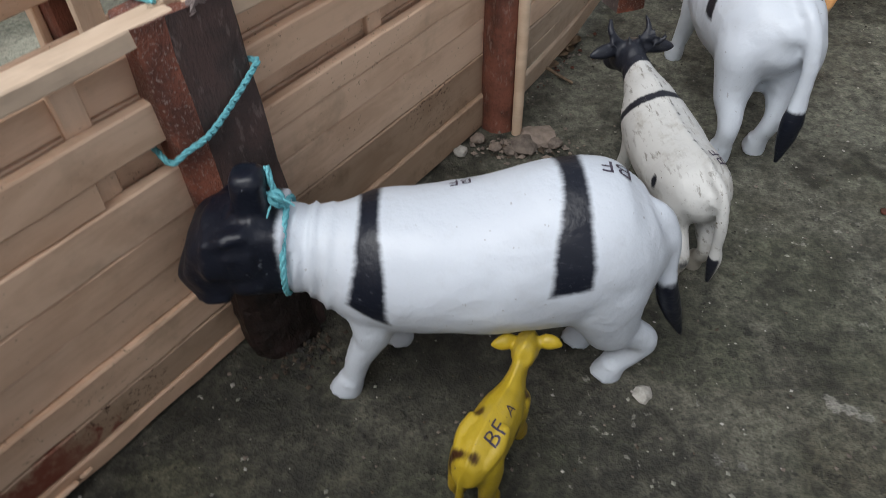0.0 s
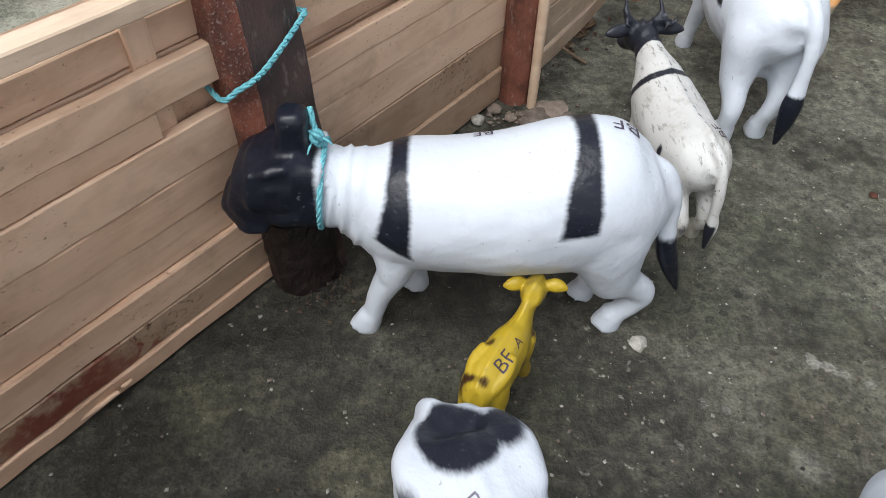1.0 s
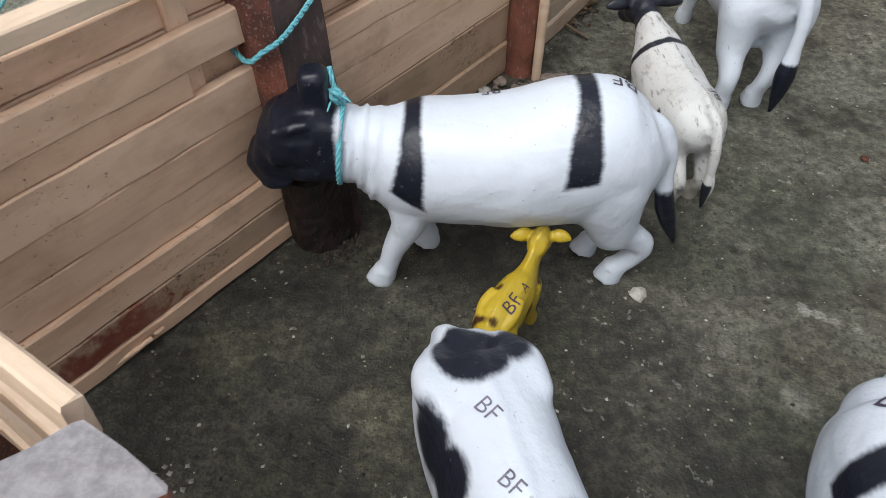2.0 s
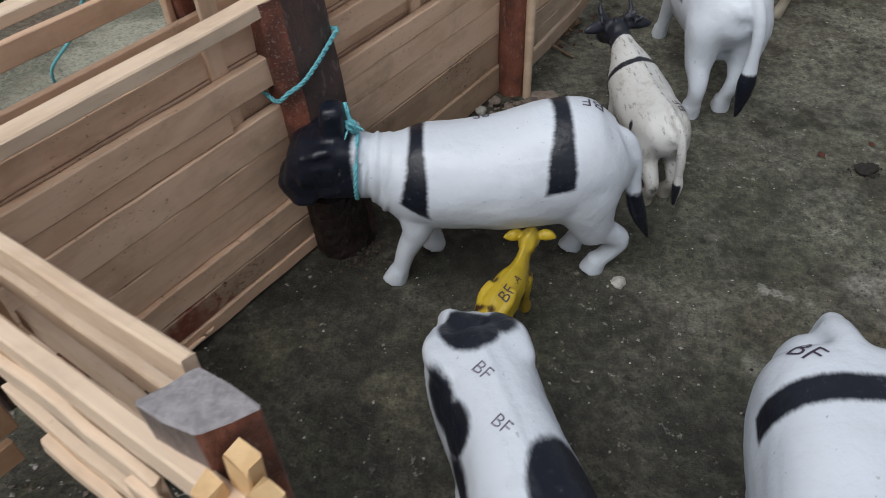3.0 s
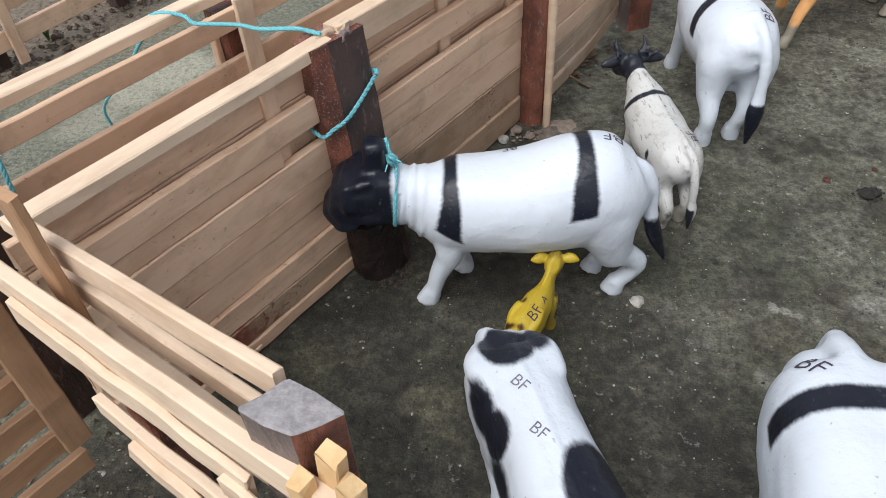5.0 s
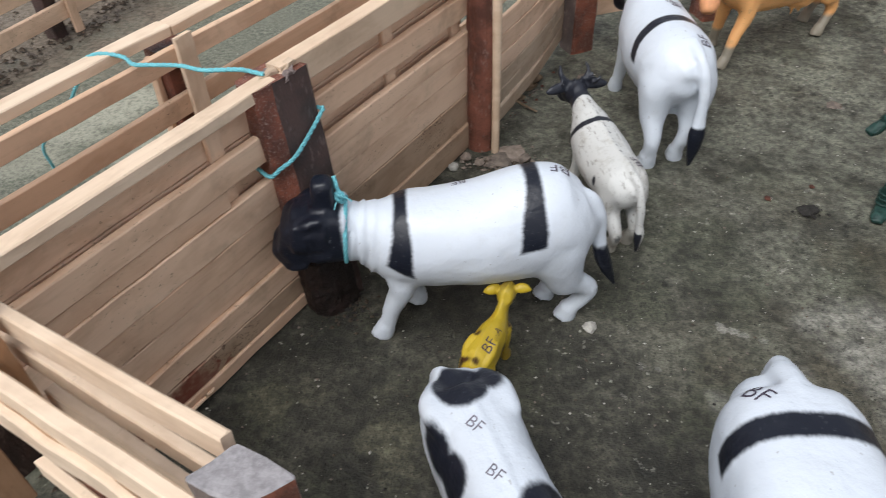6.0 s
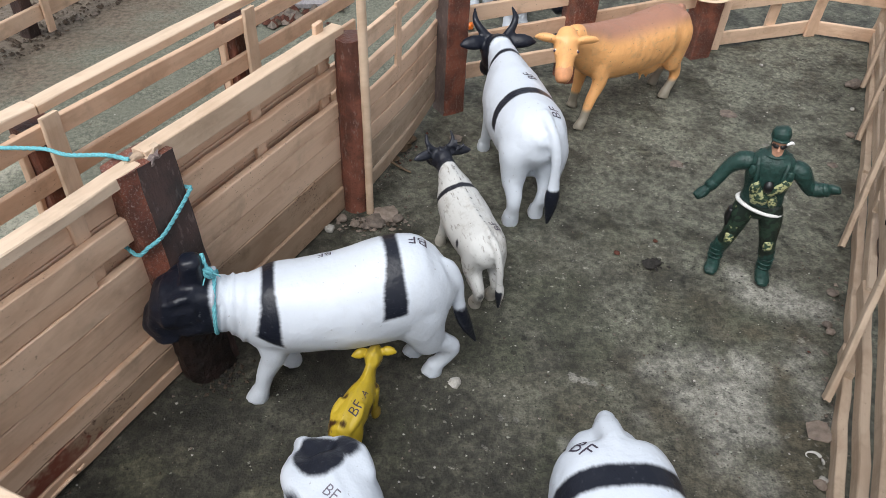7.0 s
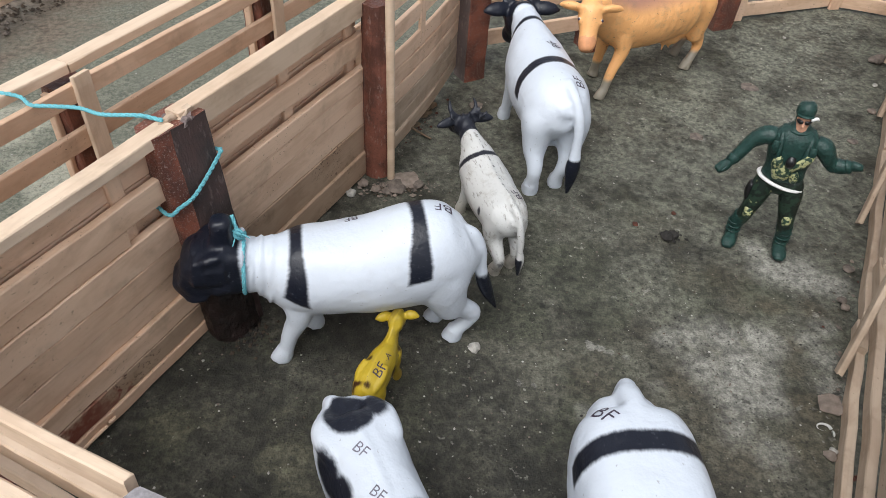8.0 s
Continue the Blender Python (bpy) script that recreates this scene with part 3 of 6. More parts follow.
    prism(f, pose(0.1265, 0.3505, 0, 0, 0, 61.7 - 80), ring, [(p[0] * 0.95, p[1] * 0.95, 0) for p in ring], [POST_RED], [0] * 12, -0.004, 0.115, "post", "smooth red-brown round post", rough=0.0004, chamfer=0.0004)
    post(f, -0.0500, 0.1260, 61.7 - 90, 0.020, 0.020, 0.098, mat=POST_DARK)
    return f


board_fence()


def bent_fence():
    """Thinner strips bent from the second post to the third one."""
    f = thing("bent_fence", "bowed thin wooden strip fence between brown posts", "fence", Matrix.Translation((0.15, 0.41, 0)))
    a, b = Vector((0.126, 0.355, 0)), Vector((0.180, 0.480, 0))
    w = (b - a).normalized()
    o = Vector((-w.y, w.x, 0))
    z = 0.002
    for i, high in enumerate((0.011, 0.0105, 0.012, 0.012, 0.0125, 0.012)):
        board(f, a + Vector((0, 0, z + high / 2 - (0.003 if i == 0 else 0))), b + Vector((0, 0, z + high / 2 + (0.004 if i < 2 else 0))), high - 0.0008, 0.0025, WOOD_GREY if i < 3 else WOOD, bow=-0.003, steps=10)
        z += high
    board(f, a + Vector((0, 0, 0.084)), b + Vector((0, 0, 0.086)), 0.011, 0.003, bow=-0.002, name="rail", steps=10)
    board(f, a + Vector((0, 0, 0.104)), b + Vector((0, 0, 0.105)), 0.011, 0.003, bow=-0.002, name="rail", steps=10)
    board(f, a + w * 0.06 - o * 0.003 + Vector((0, 0, 0.05)), a + w * 0.06 - o * 0.003 + Vector((0, 0, 0.112)), 0.008, 0.002, name="batten", up=w)
    post(f, 0.1910, 0.4765, 30, 0.0185, 0.0175, 0.125, mat=POST, other=POST_GREY)
    return f


bent_fence()


def leaning_pole():
    bm = bmesh.new()
    tube(bm, [(0.1355, 0.3430, -0.001), (0.1352, 0.3435, 0.05), (0.1345, 0.3440, 0.1), (0.1335, 0.3445, 0.165)], [0.0024, 0.0026, 0.0027, 0.0026], 12, 10)
    ob = new("wooden_pole", mesh_of("wooden_pole", bm, WOOD_TOP))
    return tagged(ob, "thin round pale wooden pole leaning against the brown post", "pole")


def tube(bm, pts, radii, steps=8, n=10):
    if not isinstance(radii, (list, tuple)):
        radii = [radii] * len(pts)
    return loft(bm, [(*p, r, r) for p, r in zip(pts, radii)], steps, n)


leaning_pole()


def passage_fence():
    """The outer fence of the passage, parallel to the side fence."""
    o = Vector((-0.024, 0.237, 0))
    f = thing("passage_fence", "open pale wooden rail fence along the passage", "fence", Matrix.Translation(o))
    board(f, at(-0.18, 0.0088, 0.1122, o), at(0.0375, 0.0088, 0.1115, o), 0.0050, 0.0090, WOOD_TOP, "top_rail")
    board(f, at(0.0382, 0.0088, 0.1112, o), at(0.30, 0.0088, 0.1105, o), 0.0050, 0.0090, WOOD_TOP, "top_rail")
    for z, fall, high in ((0.1025, 0.0018, 0.0098), (0.0790, 0.0, 0.0108), (0.055, 0.0, 0.0110), (0.032, 0.0, 0.0110), (0.010, 0.0, 0.0110)):
        board(f, at(-0.18, 0.0, z, o), at(0.0385, 0.0, z, o), high, 0.0032, name="rail")
        board(f, at(0.0392, 0.0, z + 0.0004, o), at(0.30, 0.0, z - fall, o), high, 0.0032, name="rail")
    for s in (0.0370, 0.1800):
        p = at(s, 0.0105, 0, o)
        post(f, p.x, p.y, 61.7, 0.017, 0.014, 0.1040, mat=POST_RED, other=POST_RED)
        board(f, at(s, -0.003, 0.03, o), at(s, -0.003, 0.1115, o), 0.0098, 0.0026, WOOD_TOP, "batten", up=U)
        board(f, at(s - 0.0102, 0.0110, 0.03, o), at(s - 0.0102, 0.0110, 0.1010, o), 0.0030, 0.0050, WOOD, "batten", up=U)
    return f


passage_fence()


def low_fence():
    a, b = Vector((-0.258, 0.335, 0)), Vector((-0.100, 0.748, 0))
    f = thing("low_fence", "low weathered wooden rail fence on bare soil", "fence", Matrix.Translation((a + b) / 2))
    w = (b - a).normalized()
    for z in (0.020, 0.044, 0.068):
        board(f, a + Vector((0, 0, z)), b + Vector((0, 0, z)), 0.013, 0.004, name="rail")
    for d in (0.045, 0.155, 0.270):
        p = a + w * d
        post(f, p.x - 0.009, p.y + 0.004, 69, 0.012, 0.012, 0.085, mat=POST_DARK)
        board(f, p + w * 0.012 + Vector((0.004, -0.002, 0.002)), p + w * 0.012 + Vector((0.004, -0.002, 0.085)), 0.008, 0.0026, name="batten", up=w)
    return f


low_fence()


def rail_fence():
    f = thing("rail_fence", "pale wooden rail fence closing the far end of the pen", "fence", Matrix.Translation((0.31, 0.54, 0)))
    a = Vector((0.2, 0.50, 0))
    w = Vector((0.225, 0.09, 0)).normalized()
    for z, rise in ((0.0195, 0.001), (0.0440, 0.003), (0.0660, 0.003), (0.088, 0.003)):
        board(f, a + w * -0.005 + Vector((0, 0, z)), a + w * 0.235 + Vector((0, 0, z + rise * 2)), 0.0125, 0.0035, name="rail")
    for s, t in ((0.103, 0.11), (0.236, 0.10)):
        p = a + w * s + Vector((0.001, -0.004, 0))
        post(f, p.x, p.y, 20, 0.021, 0.02, t, mat=POST)
    # a pale strip bent round the last post
    strap = bmesh.new()
    loft(strap, [(p.x + 0.0175 * math.cos(k), p.y + 0.0165 * math.sin(k), 0.0560 + 0.0012 * math.sin(k + 0.6), 0.0009, 0.0024) for k in (2 * math.pi * j / 14 for j in range(15))], 2, 8, (0, 0, 1), (False, False))
    part("strap", strap, WOOD_TOP, f, "pale strip bent round the post", f.matrix_world.inverted())
    return f


rail_fence()


def end_gate():
    """The low framed panels between the far post and the far corner."""
    f = thing("end_gate", "low pale wooden gate panel with upright battens", "gate", Matrix.Translation((0.5, 0.615, 0)))
    a, b, c = Vector((0.437, 0.598, 0)), Vector((0.548, 0.634, 0)), Vector((0.612, 0.612, 0))
    for p, q in ((a, b), (b, c)):
        for z in (0.0075, 0.041, 0.07):
            board(f, p + Vector((0, 0, z)), q + Vector((0, 0, z)), 0.0125, 0.0035, name="rail")
    for p, q in ((a + Vector((0.004, -0.004, 0)), a + Vector((0.006, -0.003, 0.08))), (b + Vector((0.0, -0.005, 0)), b + Vector((0.004, -0.003, 0.085))), ((a * 0.42 + b * 0.58) + Vector((0, 0.003, 0)), (a * 0.4 + b * 0.6) + Vector((0, 0.003, 0.08)))):
        board(f, p, q, 0.011, 0.003, name="batten", up=(1, 0.2, 0))
    post(f, 0.613, 0.614, 20, 0.018, 0.018, 0.1, mat=WOOD_GREY)
    return f


end_gate()


def slat_fence():
    f = thing("slat_fence", "fence of weathered wooden strips with leaning battens", "fence", Matrix.Translation((0.45, 0.35, 0)))
    o = Vector((0.345, 0.135, 0))
    w = Vector((0.473, 0.881, 0)).normalized()
    n = Vector((w.y, -w.x, 0))

    def q(s, d, z):
        return o + w * s + n * d + Vector((0, 0, z))
    for z, d, s0, s1 in ((0.006, 0.0, -0.16, 0.10), (0.007, 0.001, 0.075, 0.30), (0.019, 0.001, -0.16, 0.14), (0.020, 0.002, 0.13, 0.56), (0.036, 0.002, -0.16, 0.23), (0.033, 0.003, 0.2, 0.56), (0.006, 0.002, 0.28, 0.56),
                         (0.061, 0.003, -0.16, 0.28), (0.058, 0.004, 0.2, 0.56), (0.082, 0.004, -0.16, 0.30), (0.080, 0.004, 0.28, 0.56), (0.104, 0.004, -0.16, 0.56)):
        board(f, q(s0, d + RNG.uniform(-0.0012, 0.0012), z), q(s1, d + RNG.uniform(-0.0012, 0.0012), z + RNG.uniform(-0.004, 0.004)), RNG.uniform(0.0086, 0.0106), 0.0046, WOOD_GREY, bow=RNG.uniform(-0.004, 0.004), rough=0.0006)
    for s0, s1, out in ((0.059, 0.128, -0.0075), (0.1915, 0.275, -0.0077), (0.336, 0.385, -0.004), (0.4316, 0.48, -0.004)):
        board(f, q(s0, out, 0.004), q(s1, -0.0015, 0.112), 0.008, 0.003, WOOD_GREY, "brace", up=w)
    for s in (-0.05, 0.17, 0.40):
        p = q(s, 0.014, 0)
        post(f, p.x, p.y, 62, 0.018, 0.018, 0.118, mat=POST_DARK)
    return f


slat_fence()


def double_fence():
    """The double rail fence in front of the pen, from the near corner to the grey-topped post."""
    f = thing("double_fence", "double rail fence of fresh pale wood with a sawn grey-topped post", "fence", Matrix.Translation((0.04, 0.08, 0)))
    d = Vector((0.085, -0.041, 0)).normalized()
    up = Vector((0, 0, 1))
    i0, o0 = Vector((-0.0026, 0.103, 0)), Vector((-0.014, 0.094, 0))
    out = Vector((d.y, -d.x, 0))
    for z, drop, a, b, high in ((0.1170, -0.0010, -0.004, 0.0935, 0.0098), (0.1040, 0.0055, 0.003, 0.087, 0.0086), (0.0835, 0.0085, 0.0135, 0.085, 0.0084), (0.060, 0.004, 0.0, 0.085, 0.0085)):
        board(f, i0 + d * a + up * z, i0 + d * b + up * (z - drop), high, 0.0034, WOOD_TOP, "rail", rough=0.00016, steps=9)
    # outer rail with a torn second strip nailed over its lower edge
    board(f, o0 + d * -0.03 + up * 0.1130, o0 + d * 0.128 + up * 0.1075, 0.0110, 0.0040, WOOD_TOP, "rail", rough=0.0002, steps=9)
    board(f, o0 + out * 0.0034 + d * 0.0125 + up * 0.1055, o0 + out * 0.0030 + d * 0.100 + up * 0.0965, 0.0105, 0.0026, WOOD_TOP, "rail", rough=0.00035, steps=9)
    board(f, o0 + out * 0.0052 + d * 0.092 + up * 0.0940, o0 + out * 0.0048 + d * 0.13 + up * 0.0880, 0.0085, 0.0024, WOOD_TOP, "rail", rough=0.0004, steps=7)
    for a, b, za, zb, off in ((0.0275, 0.125, 0.0715, 0.0560, 0.002), (0.0430, 0.115, 0.0650, 0.0360, 0.0050)):
        board(f, o0 + d * a + out * off + up * za, o0 + d * b + out * off + up * zb, 0.0095, 0.0032, WOOD_TOP, "rail", rough=0.00035, steps=7)
    quad = [(-0.0103, -0.0012, 0), (-0.0023, 0.0084, 0), (0.0128, 0.0013, 0), (0.0040, -0.0063, 0)]
    prism(f, pose(0.0873, 0.0515, 0), quad[::-1], quad[::-1], [POST_GREY, POST_RED], [1, 1, 1, 0], -0.004, 0.125, "post", "square post with a grey sawn top", cap=POST_END)
    post(f, 0.018, 0.0885, -26, 0.012, 0.010, 0.07, mat=POST)
    board(f, i0 + out * 0.0055 + d * 0.0120 + up * 0.1420, i0 + out * 0.0055 + d * 0.0150 + up * 0.0750, 0.0086, 0.0030, WOOD_BROWN, "batten", up=d)
    # split offcuts wedged behind the sawn post
    for a, b, high, thick in (((0.0965, 0.0420, 0.05), (0.0985, 0.0440, 0.1215), 0.0060, 0.0040), ((0.0915, 0.0375, 0.05), (0.0925, 0.0410, 0.1165), 0.0050, 0.0046), ((0.0990, 0.0380, 0.05), (0.1030, 0.0402, 0.1180), 0.0046, 0.0052), ((0.1030, 0.0340, 0.05), (0.1110, 0.0345, 0.1100), 0.0076, 0.0040), ((0.0955, 0.0350, 0.05), (0.0990, 0.0365, 0.1130), 0.0060, 0.0036)):
        board(f, a, b, high, thick, WOOD_YELLOW, "offcut", up=d, rough=0.0007, steps=5)
    return f


double_fence()

# ---- toy animals ----
def melt(bm, name, voxel, smooth):
    """Melts the overlapping lofts of a bmesh into one smooth skin and returns it as a mesh."""
    me = bpy.data.meshes.new(name + "_raw")
    bmesh.ops.recalc_face_normals(bm, faces=bm.faces)
    bm.to_mesh(me)
    bm.free()
    ob = new(name + "_raw", me)
    re = ob.modifiers.new("skin", "REMESH")
    re.mode, re.voxel_size, re.adaptivity = "VOXEL", voxel, 0.0
    sm = ob.modifiers.new("smooth", "SMOOTH")
    sm.factor, sm.iterations = 0.5, smooth
    dg = bpy.context.evaluated_depsgraph_get()
    out = bpy.data.meshes.new_from_object(ob.evaluated_get(dg))
    bpy.data.objects.remove(ob)
    bpy.data.meshes.remove(me)
    out.name = name
    return out


def settle_skin(bm, name, voxel, fine=None, soft=14, crisp=3):
    """The trunk and legs are melted softly; tail, head, ears and horns are joined to them more crisply."""
    me = melt(bm, name, voxel, soft)
    if fine is None:
        return me
    fine.from_mesh(me)
    bpy.data.meshes.remove(me)
    return melt(fine, name, voxel, crisp)


def coords_of(me):
    co = np.empty(len(me.vertices) * 3)
    me.vertices.foreach_get("co", co)
    return co.reshape(-1, 3)


def normals_of(me):
    no = np.empty(len(me.vertices) * 3)
    me.vertices.foreach_get("normal", no)
    return no.reshape(-1, 3)


def add_attr(me, name, values):
    a = me.attributes.new(name, "FLOAT", "POINT")
    a.data.foreach_set("value", np.ascontiguousarray(values, dtype=np.float32))


def band(co, x, half, low=-1.0, slope=0.0, wave=0.0):
    """Inside distance of a painted band round the body at x, down to the height low."""
    d = half - np.abs(co[:, 0] - x - slope * (co[:, 2] - 0.06) - wave * np.sin(co[:, 2] * 260 + co[:, 1] * 90))
    return np.minimum(d, co[:, 2] - low)


def blot(co, c, r):
    """Inside distance of a painted patch round c with radii r."""
    q = (co - np.array(c)) / np.array(r)
    return (1 - np.sqrt((q ** 2).sum(1))) * min(r)


def lettering(bm, text, target, p, u, n, size, slot):
    """Letters of the built-in font laid on the skin at p; u is the writing direction, n points out of the skin."""
    cu = bpy.data.curves.new("letters", "FONT")
    cu.body, cu.size, cu.align_x, cu.align_y, cu.resolution_u = text, size, "CENTER", "CENTER", 2
    cu.offset = size * -0.004
    ob = new("letters", cu)
    me = bpy.data.meshes.new_from_object(ob.evaluated_get(bpy.context.evaluated_depsgraph_get()))
    bpy.data.objects.remove(ob)
    tmp = bmesh.new()
    tmp.from_mesh(me)
    bpy.data.meshes.remove(me)
    bmesh.ops.triangulate(tmp, faces=tmp.faces)
    for _ in range(2):
        long = [e for e in tmp.edges if e.calc_length() > size * 0.16]
        bmesh.ops.subdivide_edges(tmp, edges=long, cuts=1)
        bmesh.ops.triangulate(tmp, faces=tmp.faces)
    u, n = Vector(u).normalized(), Vector(n).normalized()
    v = n.cross(u).normalized()
    u = v.cross(n)
    made = {}
    for w in tmp.verts:
        waver = Vector((w.co.x, w.co.y, size)) * (0.55 / size)
        q = Vector(p) + u * (w.co.x + size * 0.05 * noise.noise(waver)) + v * (w.co.y + size * 0.06 * noise.noise(waver + Vector((7, 3, 1))))
        hit, normal, _, _ = target.ray_cast(q + n * 0.05, -n)
        made[w] = bm.verts.new(hit + normal * 0.00022 if hit else q)
    for fc in tmp.faces:
        new_face = bm.faces.new([made[w] for w in fc.verts])
        new_face.material_index = slot
    tmp.free()


def finish_toy(name, me, m, material, paint, shade, letters, label, category="toy cow", group="toy cattle in the pen", eyes=None, ink=None):
    from_co, out = coords_of(me), normals_of(me)
    lumps = np.array([noise.noise(Vector(v) * 75) + 0.5 * noise.noise(Vector(v) * 190) for v in from_co])
    from_co = from_co + out * (lumps * 0.00042)[:, None]
    me.vertices.foreach_set("co", from_co.ravel())
    add_attr(me, "paint", paint(from_co))
    add_attr(me, "shade", shade(from_co) if shade else np.full(len(from_co), -1.0))
    me.materials.clear()
    me.materials.append(material)
    me.materials.append(ink or INK)
    if eyes:
        me.materials.append(CURL), me.materials.append(MUZZLE)
    if letters or eyes:
        bm = bmesh.new()
        bm.from_mesh(me)
        tree = BVHTree.FromBMesh(bm)
        if eyes:
            eyes(bm)
        for text, p, u, n, size in letters or []:
            lettering(bm, text, tree, p, u, n, size, 1)
        bm.to_mesh(me)
        bm.free()
    me.shade_smooth()
    ob = new(name, me)
    ob.matrix_world = m
    return tagged(ob, label, category, group)


def leg(bm, fine, joints, k, radii):
    """A leg through shoulder or hip, elbow or stifle, knee or hock and fetlock to the hoof on the ground; radii across and along."""
    loft(bm, [(*p, ry * k, rx * k) for p, (ry, rx) in zip(joints, radii)], 6, 16, (0, 1, 0))
    (fx, fy, fz), (x, y, z) = joints[-2], joints[-1]
    loft(fine, [(fx, fy, fz + 0.002 * k, 0.0050 * k, 0.0052 * k), (fx * 0.6 + x * 0.4, y, 0.0055 * k, 0.0062 * k, 0.0064 * k), (x, y, 0.0028 * k, 0.0066 * k, 0.0074 * k), (x + 0.0008, y, -0.0006, 0.0068 * k, 0.0082 * k)], 4, 16, (0, 1, 0), (True, False))
    cx = fx * 0.65 + x * 0.35
    loft(fine, [(cx, y, 0.0072 * k, 0.0056 * k, 0.0058 * k), (cx - 0.0002, y, 0.0086 * k, 0.0065 * k, 0.0067 * k), (cx - 0.0004, y, 0.0100 * k, 0.0054 * k, 0.0056 * k)], 2, 16, (0, 1, 0), (False, False))


def front_leg(bm, fine, x, y, foot, k=1.0, top=0.042):
    fx, fy = foot
    leg(bm, fine, [(x, y, top), (x, y * 1.08, top * 0.70), (x * 0.55 + fx * 0.45, y * 0.5 + fy * 0.5, top * 0.42), (x * 0.15 + fx * 0.85 - 0.0005, fy, 0.0075 * k), (fx, fy, 0)], k, ((0.0095, 0.0120), (0.0084, 0.0092), (0.0064, 0.0066), (0.0056, 0.0057)))


def hind_leg(bm, fine, x, y, foot, k=1.0, top=0.045, hock=-0.010):
    fx, fy = foot
    leg(bm, fine, [(x, y, top), (x - 0.001, y * 1.08, top * 0.70), (fx + hock, y * 0.4 + fy * 0.6, top * 0.41), (fx - 0.0015, fy, 0.0075 * k), (fx, fy, 0)], k, ((0.0090, 0.0120), (0.0086, 0.0108), (0.0060, 0.0068), (0.0054, 0.0056)))


def thigh(bm, x, y, z, foot, k=1.0):
    """Haunch from the hip bone down to the hock."""
    fx, fy = foot
    loft(bm, [(x + 0.004 * k, y * 0.72, z, 0.0088 * k, 0.0130 * k), (x + 0.001 * k, y * 0.95, z * 0.84, 0.0104 * k, 0.0142 * k), (x * 0.8 + fx * 0.2, y * 0.98, z * 0.62, 0.0086 * k, 0.0108 * k), (x * 0.4 + fx * 0.6, y * 0.6 + fy * 0.4, z * 0.42, 0.0062 * k, 0.0076 * k)], 6, 18, (0, 1, 0))


def cow_head(bm, base, aim, size=1.0, horns=0.0, ears=1.0, roll=0.0):
    """Skull, muzzle, ears and horns; aim is the way the muzzle points from the base of the skull."""
    b, t = Vector(base), Vector(aim).normalized()
    side = Vector((0, 0, 1)).cross(t).normalized()
    up = t.cross(side)

    def p(f, s, u, ra, rb):
        c = b + (t * f + side * s + up * u) * size
        return (*c, ra * size, rb * size)
    loft(bm, [p(-0.004, 0, 0, 0.0085, 0.0095), p(0.004, 0, 0.001, 0.0105, 0.0115), p(0.012, 0, 0.0, 0.0098, 0.0105), p(0.021, 0, -0.001, 0.0075, 0.0082), p(0.029, 0, -0.002, 0.0076, 0.0075), p(0.033, 0, -0.0022, 0.0066, 0.0062)], 4, 16, tuple(side))
    for k in (-1, 1):
        loft(bm, [p(0.004, 0.007 * k, 0.006, 0.0022, 0.003), p(0.002, 0.014 * k * ears, 0.0065, 0.0034, 0.0052), p(0.001, 0.021 * k * ears, 0.0055, 0.0028, 0.0042), p(0.001, 0.0255 * k * ears, 0.0045, 0.0012, 0.0016)], 4, 10, tuple(t))
        loft(bm, [p(0.0125, 0.0085 * k, 0.005, 0.0022, 0.0022), p(0.0145, 0.0088 * k, 0.0048, 0.0016, 0.0016)], 3, 8)
        if horns:
            loft(bm, [p(0.003, 0.005 * k, 0.009, 0.0032, 0.0032), p(0.002, 0.0105 * k, 0.013 * horns, 0.0029, 0.0029), p(0.002, 0.0135 * k, 0.019 * horns, 0.0022, 0.0022), p(0.004, 0.0125 * k, 0.026 * horns, 0.0011, 0.0011)], 5, 10)


def tail(bm, pts, r=0.0036, tuft=0.0052):
    rows = [(*p, r * (1.2 if i == 0 else 1.0), r) for i, p in enumerate(pts[:-2])]
    rows += [(*pts[-2], tuft, tuft * 0.9), (*pts[-1], 0.0011, 0.0011)]
    loft(bm, rows, 5, 12)


def heading(x, y, degrees):
    return pose(x, y, 0, 0, 0, degrees)


